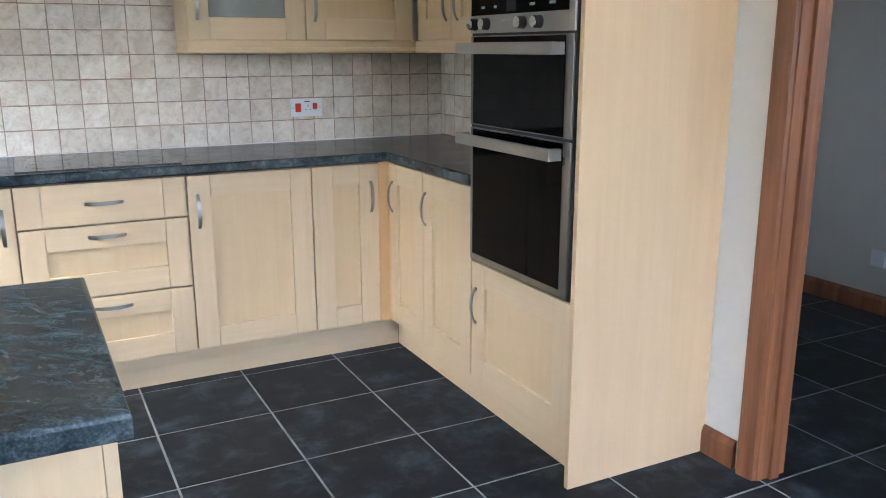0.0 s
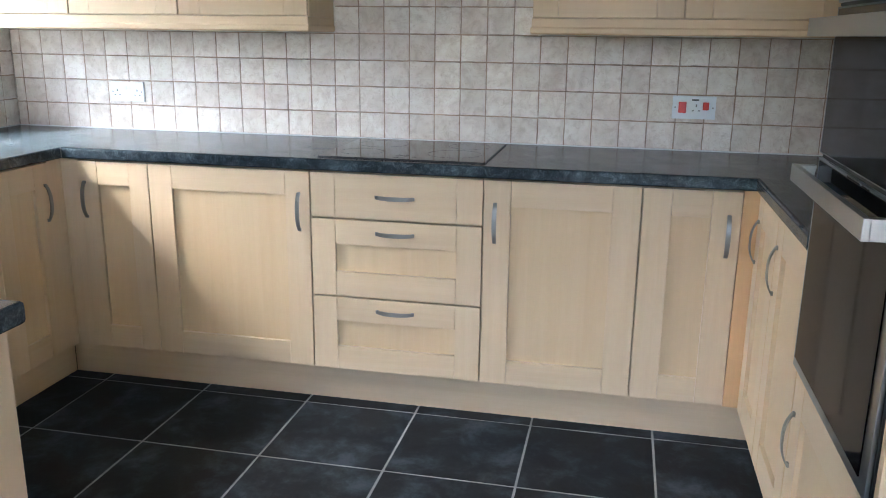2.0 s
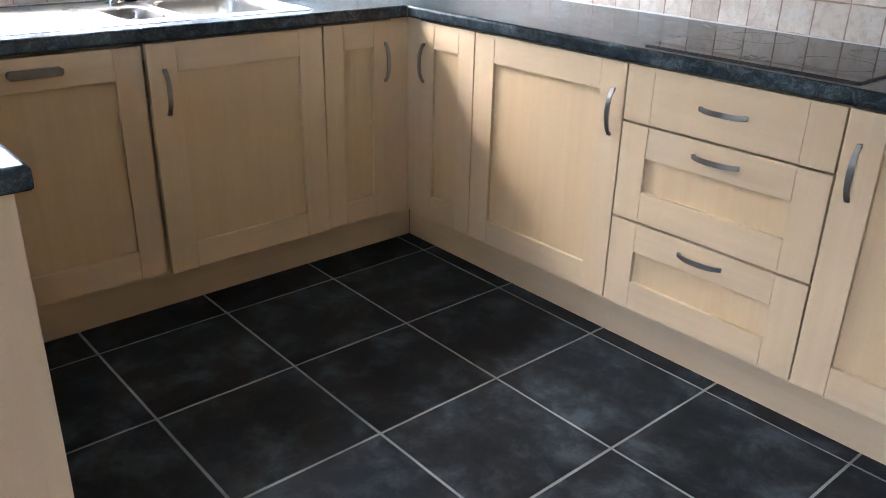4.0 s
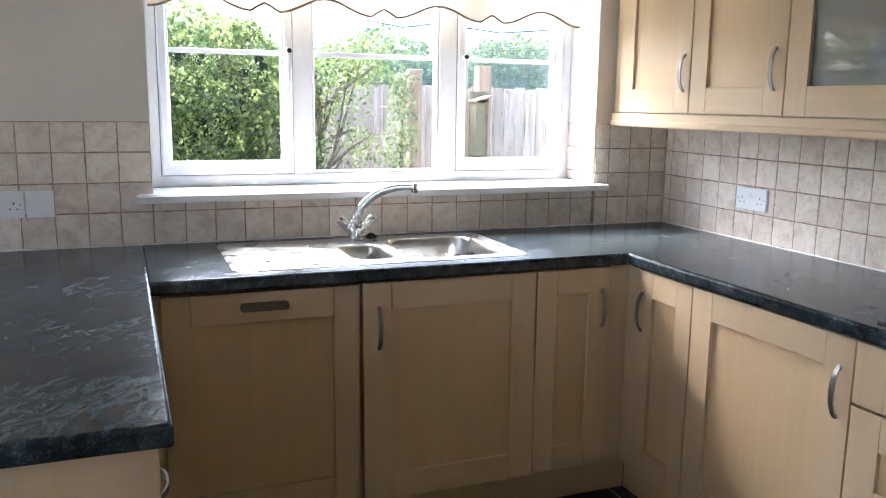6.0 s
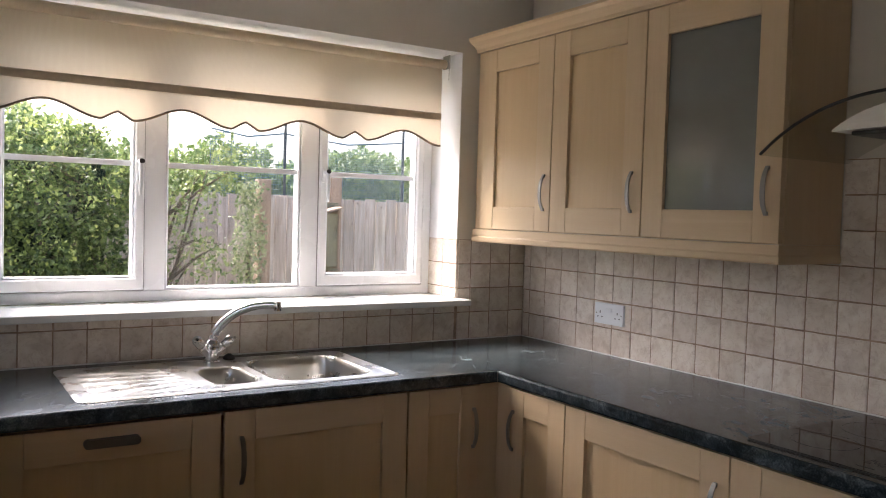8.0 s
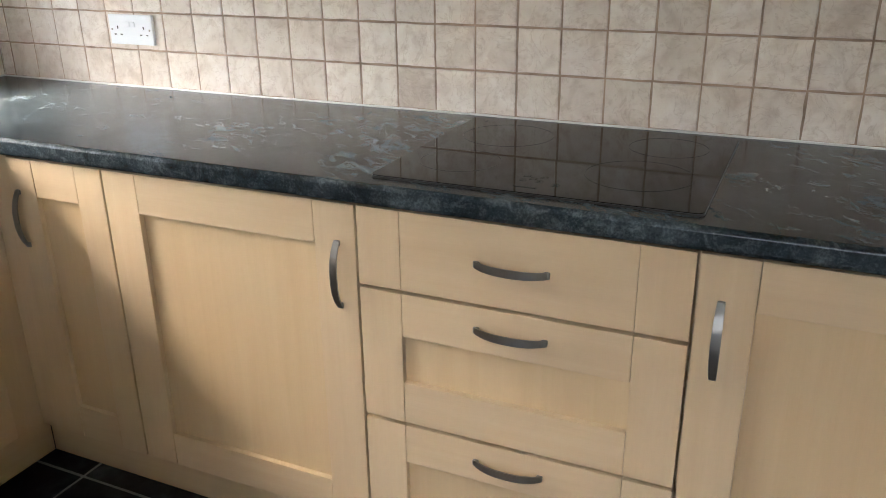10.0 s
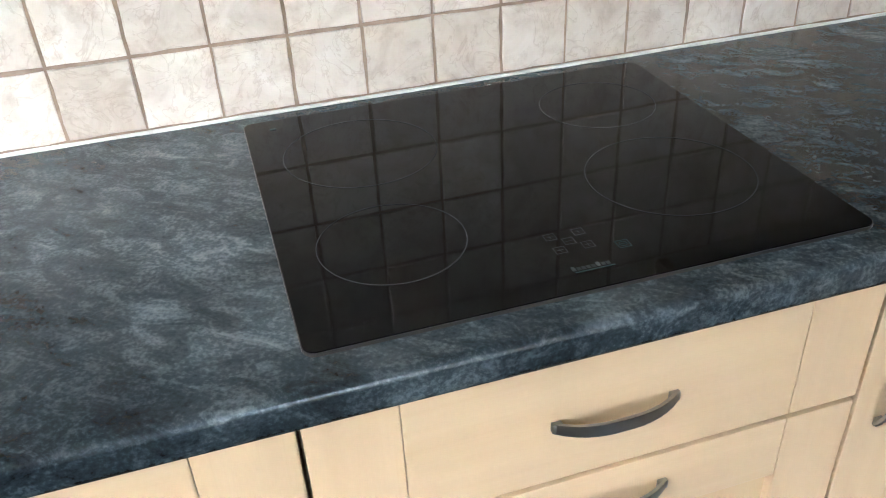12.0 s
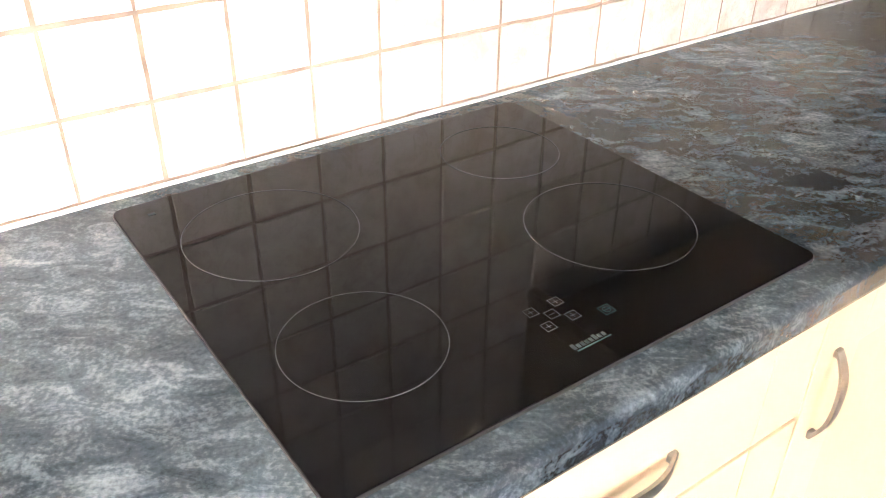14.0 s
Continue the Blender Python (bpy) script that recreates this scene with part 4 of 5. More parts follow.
def scallop(y):
    """The lower edge of the valance: wide arches with a small peak between them."""
    u = ((y - BY[0]) / 0.4475) % 1.0
    if u < 0.78:
        return 1.722 + 0.051 * (0.5 - 0.5 * math.cos(2 * math.pi * u / 0.78))
    w = (u - 0.78) / 0.22
    return 1.722 + 0.028 * (1 - abs(2 * w - 1) ** 1.15)


ys = [BY[0] + (BY[1] - BY[0]) * k / 220 for k in range(221)]
bm = bmesh.new()
tube(bm, [(BX + 0.020, BY[0] - 0.006, 2.062), (BX + 0.020, BY[1] + 0.004, 2.062)], 0.019, 20)
blind = smooth(thing("roller_blind", bm, BLIND, "cream roller blind with a scalloped hem, partly lowered", "roller blind"))
bm = bmesh.new()
rows = []
for y in ys[::10]:
    rows.append([bm.verts.new((BX + 0.003 + 0.0008 * math.sin(z * 40 + y * 2), y, z)) for z in (2.064, 1.99, 1.92, 1.858)])
for a, b in zip(rows, rows[1:]):
    for k in range(3):
        bm.faces.new((a[k], b[k], b[k + 1], a[k + 1]))
smooth(part("fabric", bm, BLIND, blind, "woven cream fabric"))
part("hem_bar", box(BX - 0.003, BX + 0.009, BY[0], BY[1], 1.832, 1.860, 0.003, 2), BLIND_BAR, blind, "brown shaded hem pocket")
bm = bmesh.new()
rows = [[bm.verts.new((BX + 0.004, y, z)) for z in (1.836, 0.5 * (1.836 + scallop(y)), scallop(y))] for y in ys]
for a, b in zip(rows, rows[1:]):
    for k in range(2):
        bm.faces.new((a[k], b[k], b[k + 1], a[k + 1]))
val = smooth(part("valance", bm, BLIND, blind, "scalloped cream valance"))
bm = bmesh.new()
tube(bm, [(BX + 0.004, y, scallop(y) + 0.001) for y in ys], 0.0046, 6)
smooth(part("braid", bm, BLIND_TRIM, val, "brown braid trim"))
for y in (BY[0] - 0.008, BY[1] + 0.012):
    br = part("bracket", box(BX - 0.006, BX + 0.044, y - 0.003, y + 0.003, 2.044, 2.100, 0.001), NICKEL, blind, "metal end bracket")
bm = bmesh.new()
tube(bm, [(BX + 0.036, BY[1] + 0.014, 2.044 - 0.006 * k) for k in range(9)], [0.0018 if k % 2 else 0.0012 for k in range(9)], 6)
part("chain", bm, NICKEL, blind, "short pull chain")


# ---------------------------------------------------------------- sockets
def socket_plate(name, u0, u1, z0, z1, y, m, label, kind):
    ob = thing(name, box(u0, u1, y - 0.010, y, z0, z1, 0.003, 2), WHITE_PLASTIC, label, "wall socket", "white wall sockets", m=m)
    f = y - 0.010
    w, h = u1 - u0, z1 - z0
    c = (u0 + u1) / 2

    def outlet(cu, top):
        for du, dz, a, b in ((0.0, 0.012, 0.0018, 0.0042), (-0.011, -0.007, 0.0034, 0.0016), (0.011, -0.007, 0.0034, 0.0016)):
            part("pin_hole", box(cu + du - a, cu + du + a, f - 0.0006, f - 0.0001, top + dz - b, top + dz + b), DARK_SLOT, ob, m=m)
    if kind == "double":
        for s in (-1, 1):
            outlet(c + s * w * 0.30, z0 + h * 0.42)
            part("rocker", box(c + s * 0.0088 - 0.0086, c + s * 0.0088 + 0.0086, f - 0.003, f - 0.0001, z0 + h * 0.60, z0 + h * 0.77, 0.001), WHITE_PLASTIC, ob, m=m)
    if kind == "cooker":
        part("main_switch", box(u0 + w * 0.14, u0 + w * 0.32, f - 0.004, f - 0.0001, z0 + h * 0.26, z0 + h * 0.74, 0.0015), RED_PLASTIC, ob, "red cooker switch", m)
        part("socket_switch", box(u1 - w * 0.30, u1 - w * 0.16, f - 0.004, f - 0.0001, z0 + h * 0.40, z0 + h * 0.74, 0.0015), RED_PLASTIC, ob, "red rocker switch", m)
        outlet(c + w * 0.05, z0 + h * 0.45)
        part("print_mark", box(c - w * 0.06, c + w * 0.10, f - 0.0006, f - 0.0001, z0 + h * 0.80, z0 + h * 0.86), DARK_SLOT, ob, m=m)
    for s in (-1, 1):
        if kind != "blank":
            sb = bmesh.new()
            tube(sb, [(c + s * (w * 0.5 - 0.010), f - 0.0001, z0 + h / 2), (c + s * (w * 0.5 - 0.010), f - 0.0008, z0 + h / 2)], 0.0028, 10)
            part("screw", sb, NICKEL, ob, m=m)
    return ob


socket_plate("wall_socket", 0.472, 0.627, 1.028, 1.109, -0.0005, HOB_RUN, "white double wall socket on cream tiles", "double")
socket_plate("cooker_switch", 2.790, 2.944, 1.028, 1.112, -0.0005, HOB_RUN, "white cooker control plate with red switches", "cooker")
socket_plate("wall_socket", -2.646, -2.498, 1.018, 1.106, -0.0005, SINK_RUN, "white double wall socket on shaded tiles", "double")
socket_plate("blank_plate", -2.492, -2.408, 1.018, 1.106, -0.0005, SINK_RUN, "white fused outlet plate on shaded tiles", "blank")
socket_plate("wall_socket", 1.185, 1.265, 0.245, 0.330, -0.001, Matrix.Translation((5.50, 0, 0)) @ pose(0, 0, 0, 0, 0, -90), "small wall socket low on the hall wall", "blank")

# ---------------------------------------------------------------- doorway and hall
frame_lb = "orange pine door lining and architrave"
door = thing("door_1", box(X_E - 0.003, X_E + 0.118, DOOR[1] - 0.0002 - 0.026, DOOR[1] - 0.0002, 0, DOOR[2] - 0.0005, 0.002, 2), PINE, frame_lb, "door frame", kind="structure")
part("lining", box(X_E - 0.003, X_E + 0.118, DOOR[0] + 0.0002, DOOR[0] + 0.0262, 0, DOOR[2] - 0.0005, 0.002, 2), PINE, door)
part("lining_head", box(X_E - 0.003, X_E + 0.118, DOOR[0] + 0.0265, DOOR[1] - 0.0265, DOOR[2] - 0.027, DOOR[2] - 0.0005, 0.002, 2), PINE, door)
part("stop", box(X_E + 0.042, X_E + 0.080, DOOR[1] - 0.0395, DOOR[1] - 0.0265, 0, DOOR[2] - 0.028, 0.002, 2), PINE, door)
ARCH = [(0.0, 0.0), (0.004, -0.012), (0.014, -0.0145), (0.030, -0.017), (0.052, -0.020), (0.066, -0.018), (0.070, -0.012), (0.070, 0.0)]
for s, y in ((1, DOOR[1] - 0.020), (-1, DOOR[0] + 0.020)):
    part("architrave", extrude_outline([(y + s * a, X_E - 0.0035 + b) for a, b in ARCH], 0, DOOR[2] + 0.05, "yxz"), PINE, door, "moulded pine architrave")
part("architrave", extrude_outline([(DOOR[2] - 0.02 + a, X_E - 0.0035 + b) for a, b in ARCH], DOOR[0] + 0.0205, DOOR[1] - 0.0205, "zxy"), PINE, door, "moulded pine architrave")
SKIRT = [(0.0, 0.0), (0.0, -0.016), (0.075, -0.016), (0.092, -0.010), (0.098, -0.004), (0.098, 0.0)]
thing("baseboard", extrude_outline([(a, X_E - 0.0005 + b) for a, b in SKIRT], -2.1005, -1.9605, "zxy"), PINE, "orange pine skirting board", "skirting board", kind="structure")
thing("baseboard", extrude_outline([(a, X_E - 0.0005 + b) for a, b in SKIRT], Y_S, DOOR[0] - 0.051, "zxy"), PINE, "orange pine skirting board", "skirting board", kind="structure")
thing("baseboard", extrude_outline([(a, 5.4995 + b) for a, b in SKIRT], -4.0, 0.01, "zxy"), PINE, "orange pine skirting board in the hall", "skirting board", kind="structure")

# ---------------------------------------------------------------- sealant beads
for a, b, mm in (((0.01, -0.0085, WT + 0.0002), (3.59, -0.0085, WT + 0.0002), None), ((0.0085, -2.83, WT + 0.0002), (0.0085, -0.01, WT + 0.0002), None)):
    bm = bmesh.new()
    n = 90
    rs = random.Random(3)
    pts = [Vector(a).lerp(Vector(b), k / n) + Vector((0, 0, 0.0012 * rs.random())) for k in range(n + 1)]
    tube(bm, pts, [0.0030 + 0.0014 * rs.random() for _ in pts], 8)
    smooth(thing("sealant_bead", bm, SEALANT, "uneven white silicone bead along the splashback", "sealant"))

# ---------------------------------------------------------------- garden
thing("ground", box(-60, 60, -60, 60, -0.4, -0.15), GROUND, "mossy garden soil and grass round the house", "ground", kind="structure")
thing("patio", box(-0.32, 5.64, -12, -5.92, -0.149, -0.142), plain("grey_paving", (0.32, 0.31, 0.29), 0.9, 0, 0.15, 3.0, 0.4), "pale grey paved patio", "patio", kind="structure")


def shell_points(n, c, rad, r, thick=0.35):
    out = []
    while len(out) < n:
        d = Vector((r.gauss(0, 1), r.gauss(0, 1), r.gauss(0, 1))).normalized()
        k = 1 - thick * r.random() ** 1.6
        k *= 0.86 + 0.28 * noise.noise(d * 2.3 + Vector(c))
        out.append((c[0] + d.x * rad[0] * k, c[1] + d.y * rad[1] * k, c[2] + d.z * rad[2] * k))
    return out


def finish_leaves(name, pts, size, material, parent, label, r):
    vs, fs = [], []
    for p in pts:
        s = size * r.uniform(0.6, 1.35)
        q = Euler((r.uniform(0, 6.3), r.uniform(-0.9, 0.9), r.uniform(0, 6.3))).to_matrix()
        b = len(vs)
        for c in ((0, 0, 0), (s * 0.34, s * 0.45, s * 0.10), (0, s, 0.0), (-s * 0.34, s * 0.45, s * 0.10)):
            vs.append(Vector(p) + q @ Vector(c) - world_of(parent))
        fs += [(b, b + 1, b + 2), (b, b + 2, b + 3)]
    me = bpy.data.meshes.new(name)
    me.from_pydata(vs, [], fs)
    me.materials.append(material)
    ob = new(name, me)
    ob.parent = parent
    return tagged(ob, label)


def bush(name, trunk_at, height, clumps, material, size, label, category, seed, branches=7, density=1.0):
    r = random.Random(seed)
    x, y = trunk_at
    bm = bmesh.new()
    lean = [(x + 0.04 * math.sin(k * 1.3 + seed), y + 0.05 * math.sin(k * 0.9 + seed * 2), -0.15 + height * k / 7) for k in range(8)]
    tube(bm, lean, [0.040 * (1 - 0.75 * k / 7) for k in range(8)], 8)
    ob = smooth(thing(name, bm, BARK, label, category))
    for k in range(branches):
        c, rad = clumps[k % len(clumps)]
        a = Vector(lean[2 + k % 5])
        e = Vector((c[0] + r.uniform(-0.5, 0.5) * rad[0], c[1] + r.uniform(-0.6, 0.6) * rad[1], c[2] + r.uniform(-0.2, 0.6) * rad[2]))
        b2 = bmesh.new()
        mid = a.lerp(e, 0.5) + Vector((r.uniform(-0.06, 0.06), r.uniform(-0.06, 0.06), 0.06))
        tube(b2, [a, a.lerp(mid, 0.5), mid, mid.lerp(e, 0.5), e], [0.016, 0.013, 0.010, 0.006, 0.003], 6)
        smooth(part("branch", b2, BARK, ob))
    pts = []
    for c, rad in clumps:
        n = int(density * 2600 * rad[1] * rad[2])
        pts += shell_points(n, c, rad, r, 0.75)
    finish_leaves("crown", pts, size, material, ob, "many small leaves with gaps", r)
    return ob


# dense hedge seen through the first light: leafy clumps with gaps between, pale new growth outside and on top
r = random.Random(5)
hedge = new("hedge")
hedge.location = (-3.6, -1.9, -0.15)
tagged(hedge, "tall dense green garden hedge with uneven top", "hedge")


def hedge_top(y):
    t = 2.02 + 0.20 * noise.noise(Vector((y * 1.7, 3.1, 0))) + 0.12 * noise.noise(Vector((y * 5.0, 1.1, 0)))
    return t - max(0.0, y + 1.35) * 1.3


old, fresh = [], []
for k in range(620):
    cy = r.uniform(-7.2, -0.88)
    cz = r.uniform(-0.05, hedge_top(cy) - 0.02)
    cx = -3.08 + 0.30 * noise.noise(Vector((cy * 1.6, cz * 1.6, 0.4))) + r.uniform(-0.16, 0.10)
    rad = r.uniform(0.09, 0.20)
    for q in range(int(165 * rad / 0.14)):
        d = Vector((r.gauss(0, 1), r.gauss(0, 1), r.gauss(0, 1))).normalized() * rad * (0.55 + 0.45 * r.random())
        p = (cx + d.x * 0.9, cy + d.y * 1.15, cz + d.z * 0.85)
        outer = d.z / rad + 0.7 * d.x / rad + 0.5 * (cz - 1.1)
        (fresh if outer > 0.75 and r.random() < 0.48 else old).append(p)
for k in range(230):
    y = r.uniform(-7.2, -1.05)
    z = hedge_top(y) - 0.05 if k % 2 else r.uniform(0.3, hedge_top(y))
    a, b = r.uniform(-0.10, 0.10), r.uniform(0.10, 0.26)
    x = -3.02 - (0.25 * r.random() if k % 2 else 0.0)
    for q in range(15):
        t = q / 14
        fresh.append((x + (0.02 if k % 2 else 0.16) * t + r.uniform(-0.02, 0.02), y + a * t + r.uniform(-0.02, 0.02), z + b * t * (1.0 if k % 2 else 0.5) + r.uniform(-0.015, 0.015)))
for k in range(9000):
    y = r.uniform(-7.2, -1.0)
    old.append((-3.42 + r.uniform(-0.10, 0.10), y, r.uniform(-0.15, hedge_top(y) - 0.12)))
finish_leaves("foliage", old, 0.039, LEAF, hedge, "glossy green hedge leaves", r)
finish_leaves("new_growth", fresh, 0.034, LEAF_NEW, hedge, "pale yellow-green young leaves", r)
bm = bmesh.new()
for k in range(28):
    y = -7.0 + k * 0.21
    tube(bm, [(-3.6, y, -0.15), (-3.55, y + 0.05, 0.8), (-3.5, y - 0.06, 1.7)], [0.03, 0.022, 0.008], 6)
for k in range(60):
    y, z = r.uniform(-4.4, -1.0), r.uniform(0.3, 1.7)
    tube(bm, [(-3.55, y, z), (-3.3, y + r.uniform(-0.2, 0.2), z + 0.15), (-3.1, y + r.uniform(-0.3, 0.3), z + 0.3)], [0.008, 0.006, 0.003], 5)
part("branches", bm, BARK, hedge, "bare twigs inside the hedge")
# added box, coloured near black to give the deep shade between the leaves
part("inner_growth", box(-4.1, -3.62, -7.2, -1.1, -0.15, 1.75), plain("deep_hedge_shade", (0.012, 0.022, 0.008), 1.0), hedge, "plain near-black box standing in for the shade inside the hedge")

# small tree and climbers between hedge and fence
bush("small_tree", (-3.05, -0.86), 1.75, [((-3.1, -0.75, 1.45), (0.35, 0.42, 0.42)), ((-3.0, -0.40, 1.72), (0.3, 0.30, 0.28)), ((-3.1, -0.95, 0.85), (0.3, 0.28, 0.3)), ((-3.1, -0.50, 1.05), (0.25, 0.22, 0.2))],
     LEAF_LIGHT, 0.036, "slender small tree with light green leaves before a fence", "tree", 11, 16, 2.3)
for sd, y, top in ((3, -0.52, 0.78), (4, -0.40, 0.70)):
    rr = random.Random(sd)
    bm = bmesh.new()
    tube(bm, [(-2.7, y, -0.15), (-2.7, y + 0.02, 0.3), (-2.7, y - 0.01, top)], [0.010, 0.009, 0.004], 6)
    pl = thing("tall_weed", bm, LEAF_LIGHT, "tall broad-leaved green plant in front of the fence", "plant", "tall plants")
    finish_leaves("leaf", [(-2.7 + rr.uniform(-0.03, 0.03), y + rr.uniform(-0.06, 0.06), rr.uniform(0.1, top)) for _ in range(60)], 0.12, LEAF_LIGHT, pl, "large soft leaves", rr)
rr = random.Random(12)
bm = bmesh.new()
tube(bm, [(-3.15, -0.19, -0.15), (-3.14, -0.17, 0.8), (-3.16, -0.15, 1.5)], [0.03, 0.02, 0.008], 6)
ivy = smooth(thing("ivy", bm, BARK, "variegated ivy climbing a fence post", "climber"))
pts = []
while len(pts) < 2600:
    z = rr.uniform(-0.1, 1.62)
    w = 0.105 + 0.05 * noise.noise(Vector((z * 3, 0, 0)))
    pts.append((-3.05 + rr.uniform(-0.10, 0.10), -0.20 + rr.uniform(-w, w), z))
finish_leaves("leaf_cover", pts, 0.034, LEAF_IVY, ivy, "small pale edged leaves", rr)


def fence(x, y0, y1, top, label, seed):
    """A close-boarded fence: rails and single boards."""
    rr = random.Random(seed)
    rails = box(x - 0.06, x - 0.02, y0, y1, 0.25, 0.33)
    box(x - 0.06, x - 0.02, y0, y1, top - 0.35, top - 0.27, 0, 1, rails)
    ob = thing("fence", rails, FENCE_WOOD, label, "fence", "garden fences")
    me = {}
    y = y0
    while y < y1 - 0.02:
        w = min(0.095, y1 - y)
        z1 = top + rr.uniform(-0.008, 0.012)
        b = part("board", box(x - 0.019, x - 0.004 + rr.uniform(0, 0.008), y + 0.002, y + w - 0.002, -0.12, z1, 0.002), FENCE_WOOD, ob)
        y += 0.098
    return ob


fence(-3.25, -0.02, 2.60, 1.53, "pale weathered close-boarded garden fence", 1)
fence(-4.60, -2.80, 0.95, 1.56, "grey weathered garden fence behind the tree", 2)
for y, t, w in ((-0.045, 1.66, 0.05), (0.535, 1.70, 0.055)):
    thing("fence_post", box(-3.24, -3.24 + 2 * w, y - w, y + w, -0.15, t, 0.012, 2), POST_WOOD, "square brown timber fence post", "fence post", "fence posts")
# nesting box hung on the second post
nb = thing("nest_box", box(-3.12, -3.00, 0.402, 0.498, 1.00, 1.415, 0.003), GREEN_WOOD, "mossy brown wooden nest box on a fence post", "nest box")
part("back_board", box(-3.135, -3.1205, 0.400, 0.560, 0.96, 1.50, 0.003), GREEN_WOOD, nb)
part("side_board", box(-3.12, -2.975, 0.4985, 0.516, 0.985, 1.455, 0.003), POST_WOOD, nb, "darker side board")
part("roof", extrude_outline([(0.385, 1.418), (0.522, 1.456), (0.522, 1.470), (0.385, 1.432)], -3.12, -2.955, "yzx"), POST_WOOD, nb, "thin sloping lid")
# trampoline net beyond the fence
net = bmesh.new()
for k in range(84):
    y = 0.25 + k * 0.0275
    tube(net, [(-5.6, y, 1.0), (-5.6 + 0.03 * math.sin(y * 5), y + 0.02, 1.6), (-5.6, y, 2.25 - 0.07 * math.sin((y - 0.25) * 3.9) ** 2)], 0.0030, 3, False)
for k in range(46):
    z = 1.0 + k * 0.0272
    tube(net, [(-5.6, 0.25, z), (-5.58, 0.7, z - 0.03), (-5.6, 1.05, z), (-5.58, 1.8, z - 0.04), (-5.6, 2.53, z)], 0.0030, 3, False)
tube(net, [(-5.59, 0.25, 2.25), (-5.59, 0.65, 2.19), (-5.59, 1.05, 2.25), (-5.59, 1.8, 2.18), (-5.59, 2.53, 2.25)], 0.010, 6)
tr = thing("trampoline", net, BLUE_NET, "blue trampoline safety net beyond the fence", "trampoline")
for y in (1.05, 2.50):
    b2 = bmesh.new()
    tube(b2, [(-5.55, y, -0.15), (-5.55, y, 2.55)], 0.016, 10)
    smooth(part("pole", b2, BLUE_POLE, tr, "foam covered pole"))
# trees beyond the fences
for sd, (x, y, h) in enumerate(((-9.0, -1.2, 2.9), (-9.6, 1.6, 2.6), (-10.0, 4.2, 2.7), (-8.6, -4.6, 3.2))):
    bush("garden_tree", (x, y), h * 0.7, [((x, y, h * 0.66), (1.0, 1.2, 0.85)), ((x, y + 1.1, h * 0.58), (0.9, 0.9, 0.7)), ((x, y - 1.1, h * 0.60), (0.9, 0.9, 0.75))],
         LEAF_FAR, 0.10, "leafy green garden tree beyond the fence", "tree", 40 + sd, 8, 2.4)

# ---------------------------------------------------------------- single tiles
def tile_mesh(name, w, h, t, bev, material, seed, wobble=0.0):
    """A tile lying in x and z with its face towards -y, with worn edges."""
    r = random.Random(seed)
    n = 4
    vs, fs = [], []
    ring0, ring1 = [], []
    pts = []
    for a, b in (((0, 0), (1, 0)), ((1, 0), (1, 1)), ((1, 1), (0, 1)), ((0, 1), (0, 0))):
        for k in range(n):
            pts.append((a[0] + (b[0] - a[0]) * k / n, a[1] + (b[1] - a[1]) * k / n))
    jit = [(r.uniform(-wobble, wobble), r.uniform(-wobble, wobble)) for _ in pts]
    for (u, v), (ju, jv) in zip(pts, jit):
        vs.append(((u - 0.5) * w + ju, t * 0.999, (v - 0.5) * h + jv))
    for (u, v), (ju, jv) in zip(pts, jit):
        vs.append(((u - 0.5) * w + ju, -t * 0.35, (v - 0.5) * h + jv))
    for (u, v), (ju, jv) in zip(pts, jit):
        vs.append(((u - 0.5) * (w - 2 * bev) + ju, -t, (v - 0.5) * (h - 2 * bev) + jv))
    m = len(pts)
    for s in (0, 1):
        for k in range(m):
            j = (k + 1) % m
            fs.append((s * m + k, s * m + j, (s + 1) * m + j, (s + 1) * m + k))
    fs.append(tuple(range(2 * m, 3 * m)))
    me = bpy.data.meshes.new(name)
    me.from_pydata(vs, [], fs)
    me.materials.append(material)
    bm = bmesh.new()
    bm.from_mesh(me)
    bmesh.ops.recalc_face_normals(bm, faces=bm.faces)
    bm.to_mesh(me)
    bm.free()
    return me


tile_cache = {}


def lay_tile(name, parent, m, w, h, material, t=0.005, bev=0.0022, wobble=0.0010):
    key = (name, round(w, 3), round(h, 3), rnd.randrange(5))
    if key not in tile_cache:
        tile_cache[key] = tile_mesh(name, w, h, t, bev, material, hash(key[1:]) % 1000, wobble)
    ob = new(name, tile_cache[key])
    ob.parent = parent
    ob.matrix_basis = Matrix.Translation(-world_of(parent)) @ m
    return ob


GAP = 0.0024


def tile_field(parent, m, u_lines, z_lines, y=0.005):
    """Wall tiles between the joint lines, in the unit's own frame."""
    for u0, u1 in zip(u_lines, u_lines[1:]):
        for z0, z1 in zip(z_lines, z_lines[1:]):
            w, h = u1 - u0 - GAP, z1 - z0 - GAP
            if w < 0.012 or h < 0.012:
                continue
            d = m @ Matrix.Translation(((u0 + u1) / 2, y + rnd.uniform(-0.0006, 0.0004), (z0 + z1) / 2)) @ pose(0, 0, 0, rnd.gauss(0, 0.25), 0, rnd.gauss(0, 0.25))
            lay_tile("tile", parent, d, w, h, TILE)


def lines(anchor, lo, hi):
    k = math.ceil((lo - anchor) / TP)
    out = [lo]
    while anchor + k * TP < hi - 0.004:
        if anchor + k * TP > lo + 0.004:
            out.append(anchor + k * TP)
        k += 1
    return out + [hi]


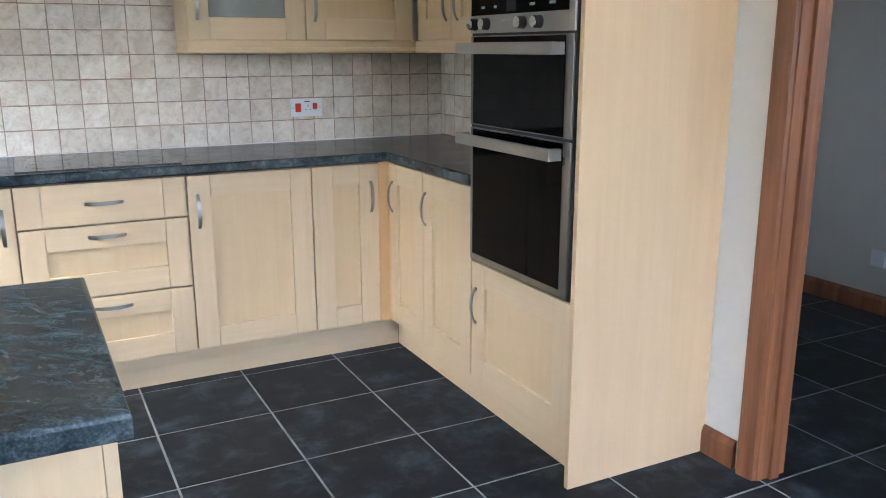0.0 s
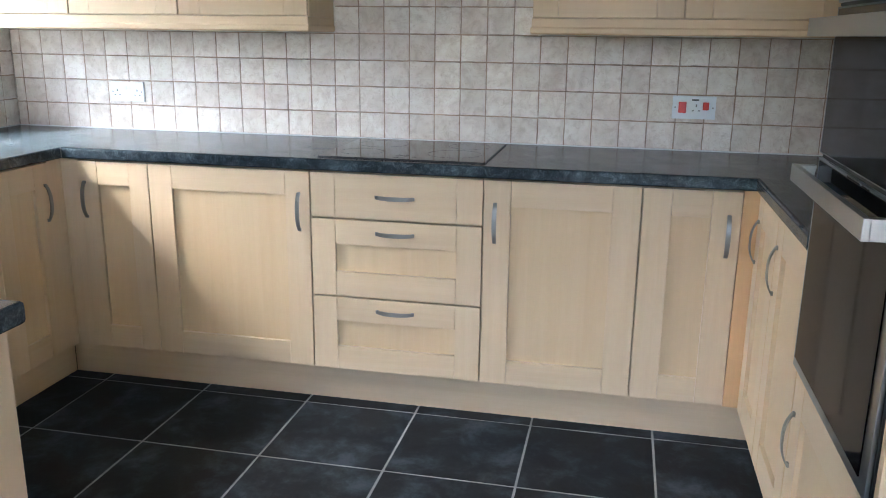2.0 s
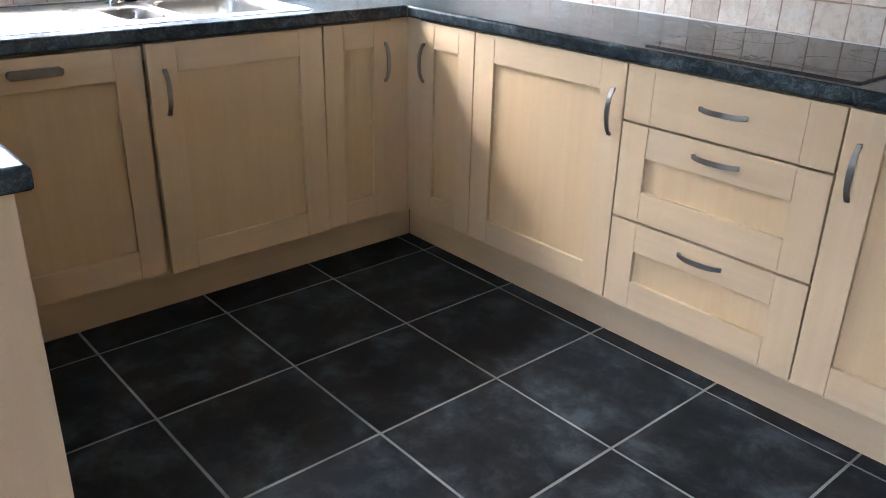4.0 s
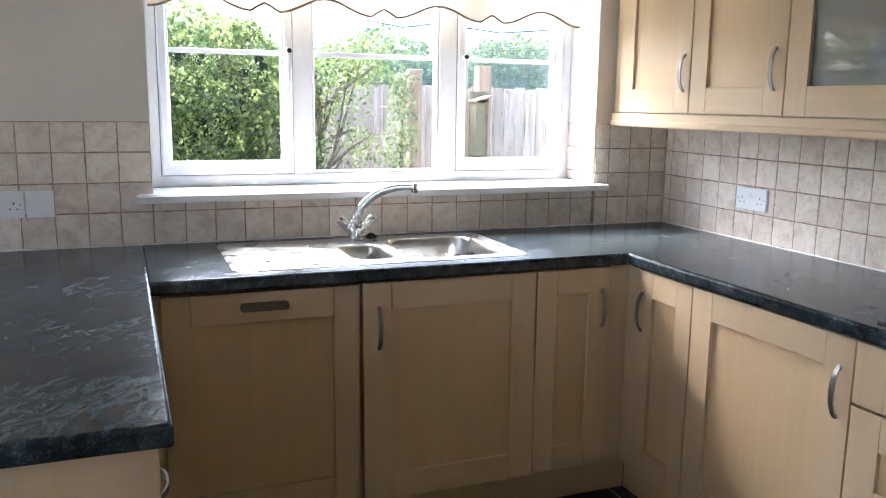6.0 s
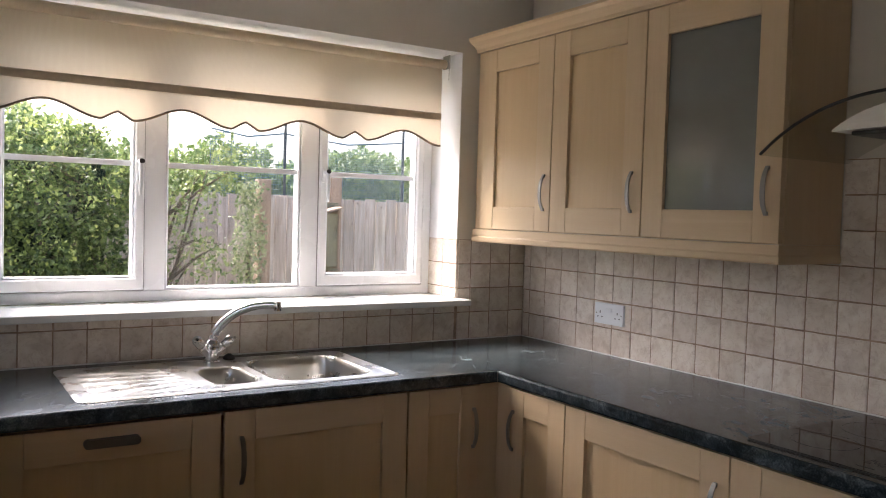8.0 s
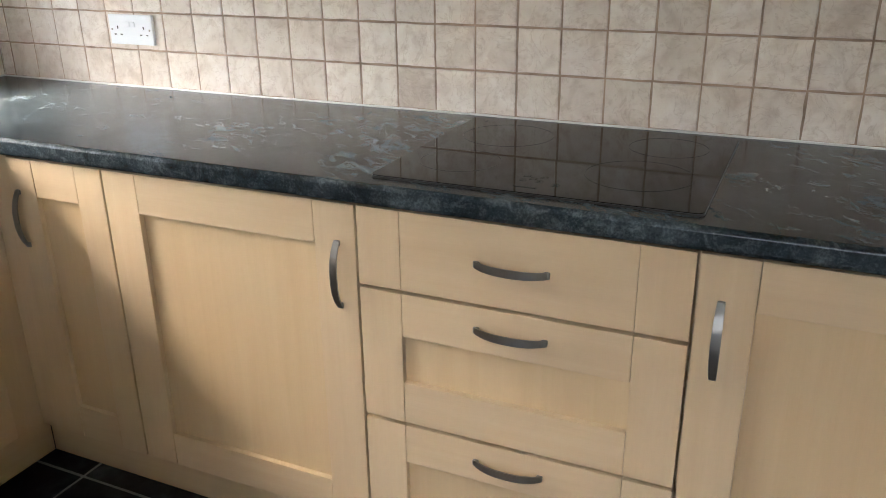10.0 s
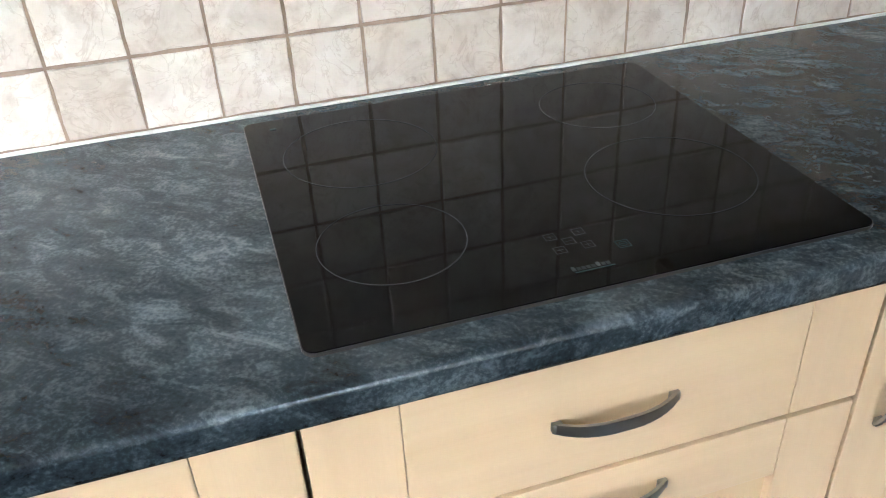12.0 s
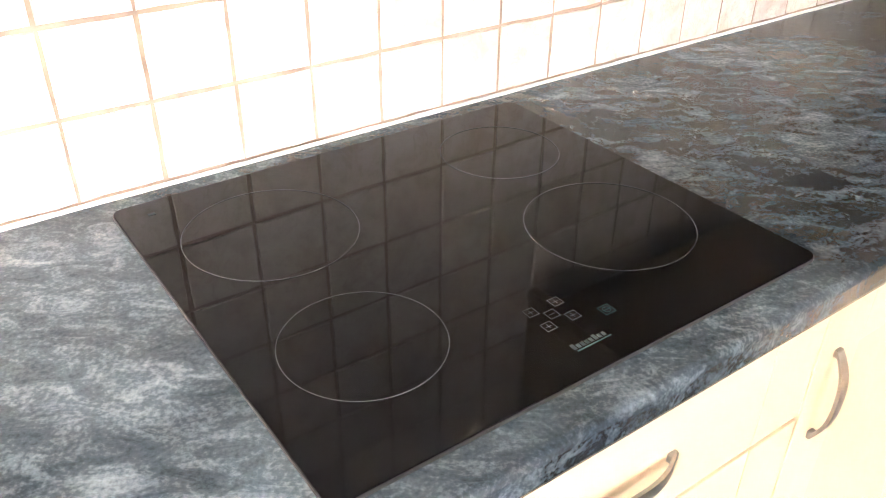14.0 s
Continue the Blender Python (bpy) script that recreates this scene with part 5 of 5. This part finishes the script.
ZL = [WT + 0.001 + TP * k for k in range(8)]
thing("splashback_bed", slab([0.0, 1.482, 2.282, X_E], [0.90, ZL[4], ZL[7]], {(0, 1), (2, 1)}, 0.0016, 0.0118, "xzy"), GROUT, "brown grout bed of the splashback", "grout", kind="structure")
tile_field(wall_north, HOB_RUN, lines(1.578, 0.0, X_E), ZL[:5])
tile_field(wall_north, HOB_RUN, lines(1.578, 1.578 - TP, 2.191 + TP), ZL[4:])
ZW = [WT + 0.012 + TP * k for k in range(5)]
ZW[0] = WT + 0.001
thing("splashback_bed", slab([-3.2, Y0 - 0.0005, Y1 + 0.0005, 0.0], [0.90, Z0 - 0.027, ZW[4]], {(1, 1)}, -0.0098, -0.0016, "yzx"), GROUT, "brown grout bed of the splashback", "grout", kind="structure")
tile_field(wall_west, SINK_RUN, lines(-2.204, -3.2, Y0), ZW)
tile_field(wall_west, SINK_RUN, lines(-1.483, Y0, Y1), [ZW[0], ZW[1], Z0 - 0.027])
tile_field(wall_west, SINK_RUN, lines(-0.080, Y1, 0.0), ZW)
thing("splashback_bed", box(GX + 0.001, -0.0105, Y1 - 0.0054, Y1 - 0.0002, Z0, ZW[4]), GROUT, "brown grout bed in the window recess", "grout", kind="structure")
REV = Matrix.Translation((0, Y1 - 0.004, 0))
tile_field(wall_west, REV, [GX + 0.001, -0.115, -0.004], [Z0] + [z for z in ZW if z > Z0 + 0.02], 0.002)
thing("splashback_bed", box(X_E - 0.0074, X_E - 0.0002, -1.33, -0.002, 0.90, ZL[4]), GROUT, "brown grout bed of the splashback", "grout", kind="structure")
tile_field(wall_east, RIGHT_RUN, lines(0.05, 0.006, 1.33), ZL[:5], -0.004)

# floor tiles; the kitchen's own are single pieces, as is the rest that shows through the doorway
FGAP = 0.0050
for i in range(-3, 13):
    for j in range(-1, 14):
        x0, y1 = 0.7045 + FT * i, -0.977 - FT * j + FT
        x1, y0 = x0 + FT, y1 - FT
        if x0 > 5.5 or y0 < -5.6 - FT or y1 < -5.5 or x1 < 0.02 or y1 > 0.4:
            continue
        if x1 > X_E + 0.2 and (y0 < -4.1 or x0 > 5.4):
            continue
        if x1 > 5.49:
            x1 = 5.49
        lay = Matrix.Translation(((x0 + x1) / 2, (y0 + y1) / 2, -0.0045 + rnd.uniform(-0.0004, 0.0004))) @ pose(0, 0, 0, -90)
        lay_tile("floor_tile", kitchen_floor, lay, x1 - x0 - FGAP, FT - FGAP, FLOOR_TILE, 0.0045, 0.0022, 0.0006)
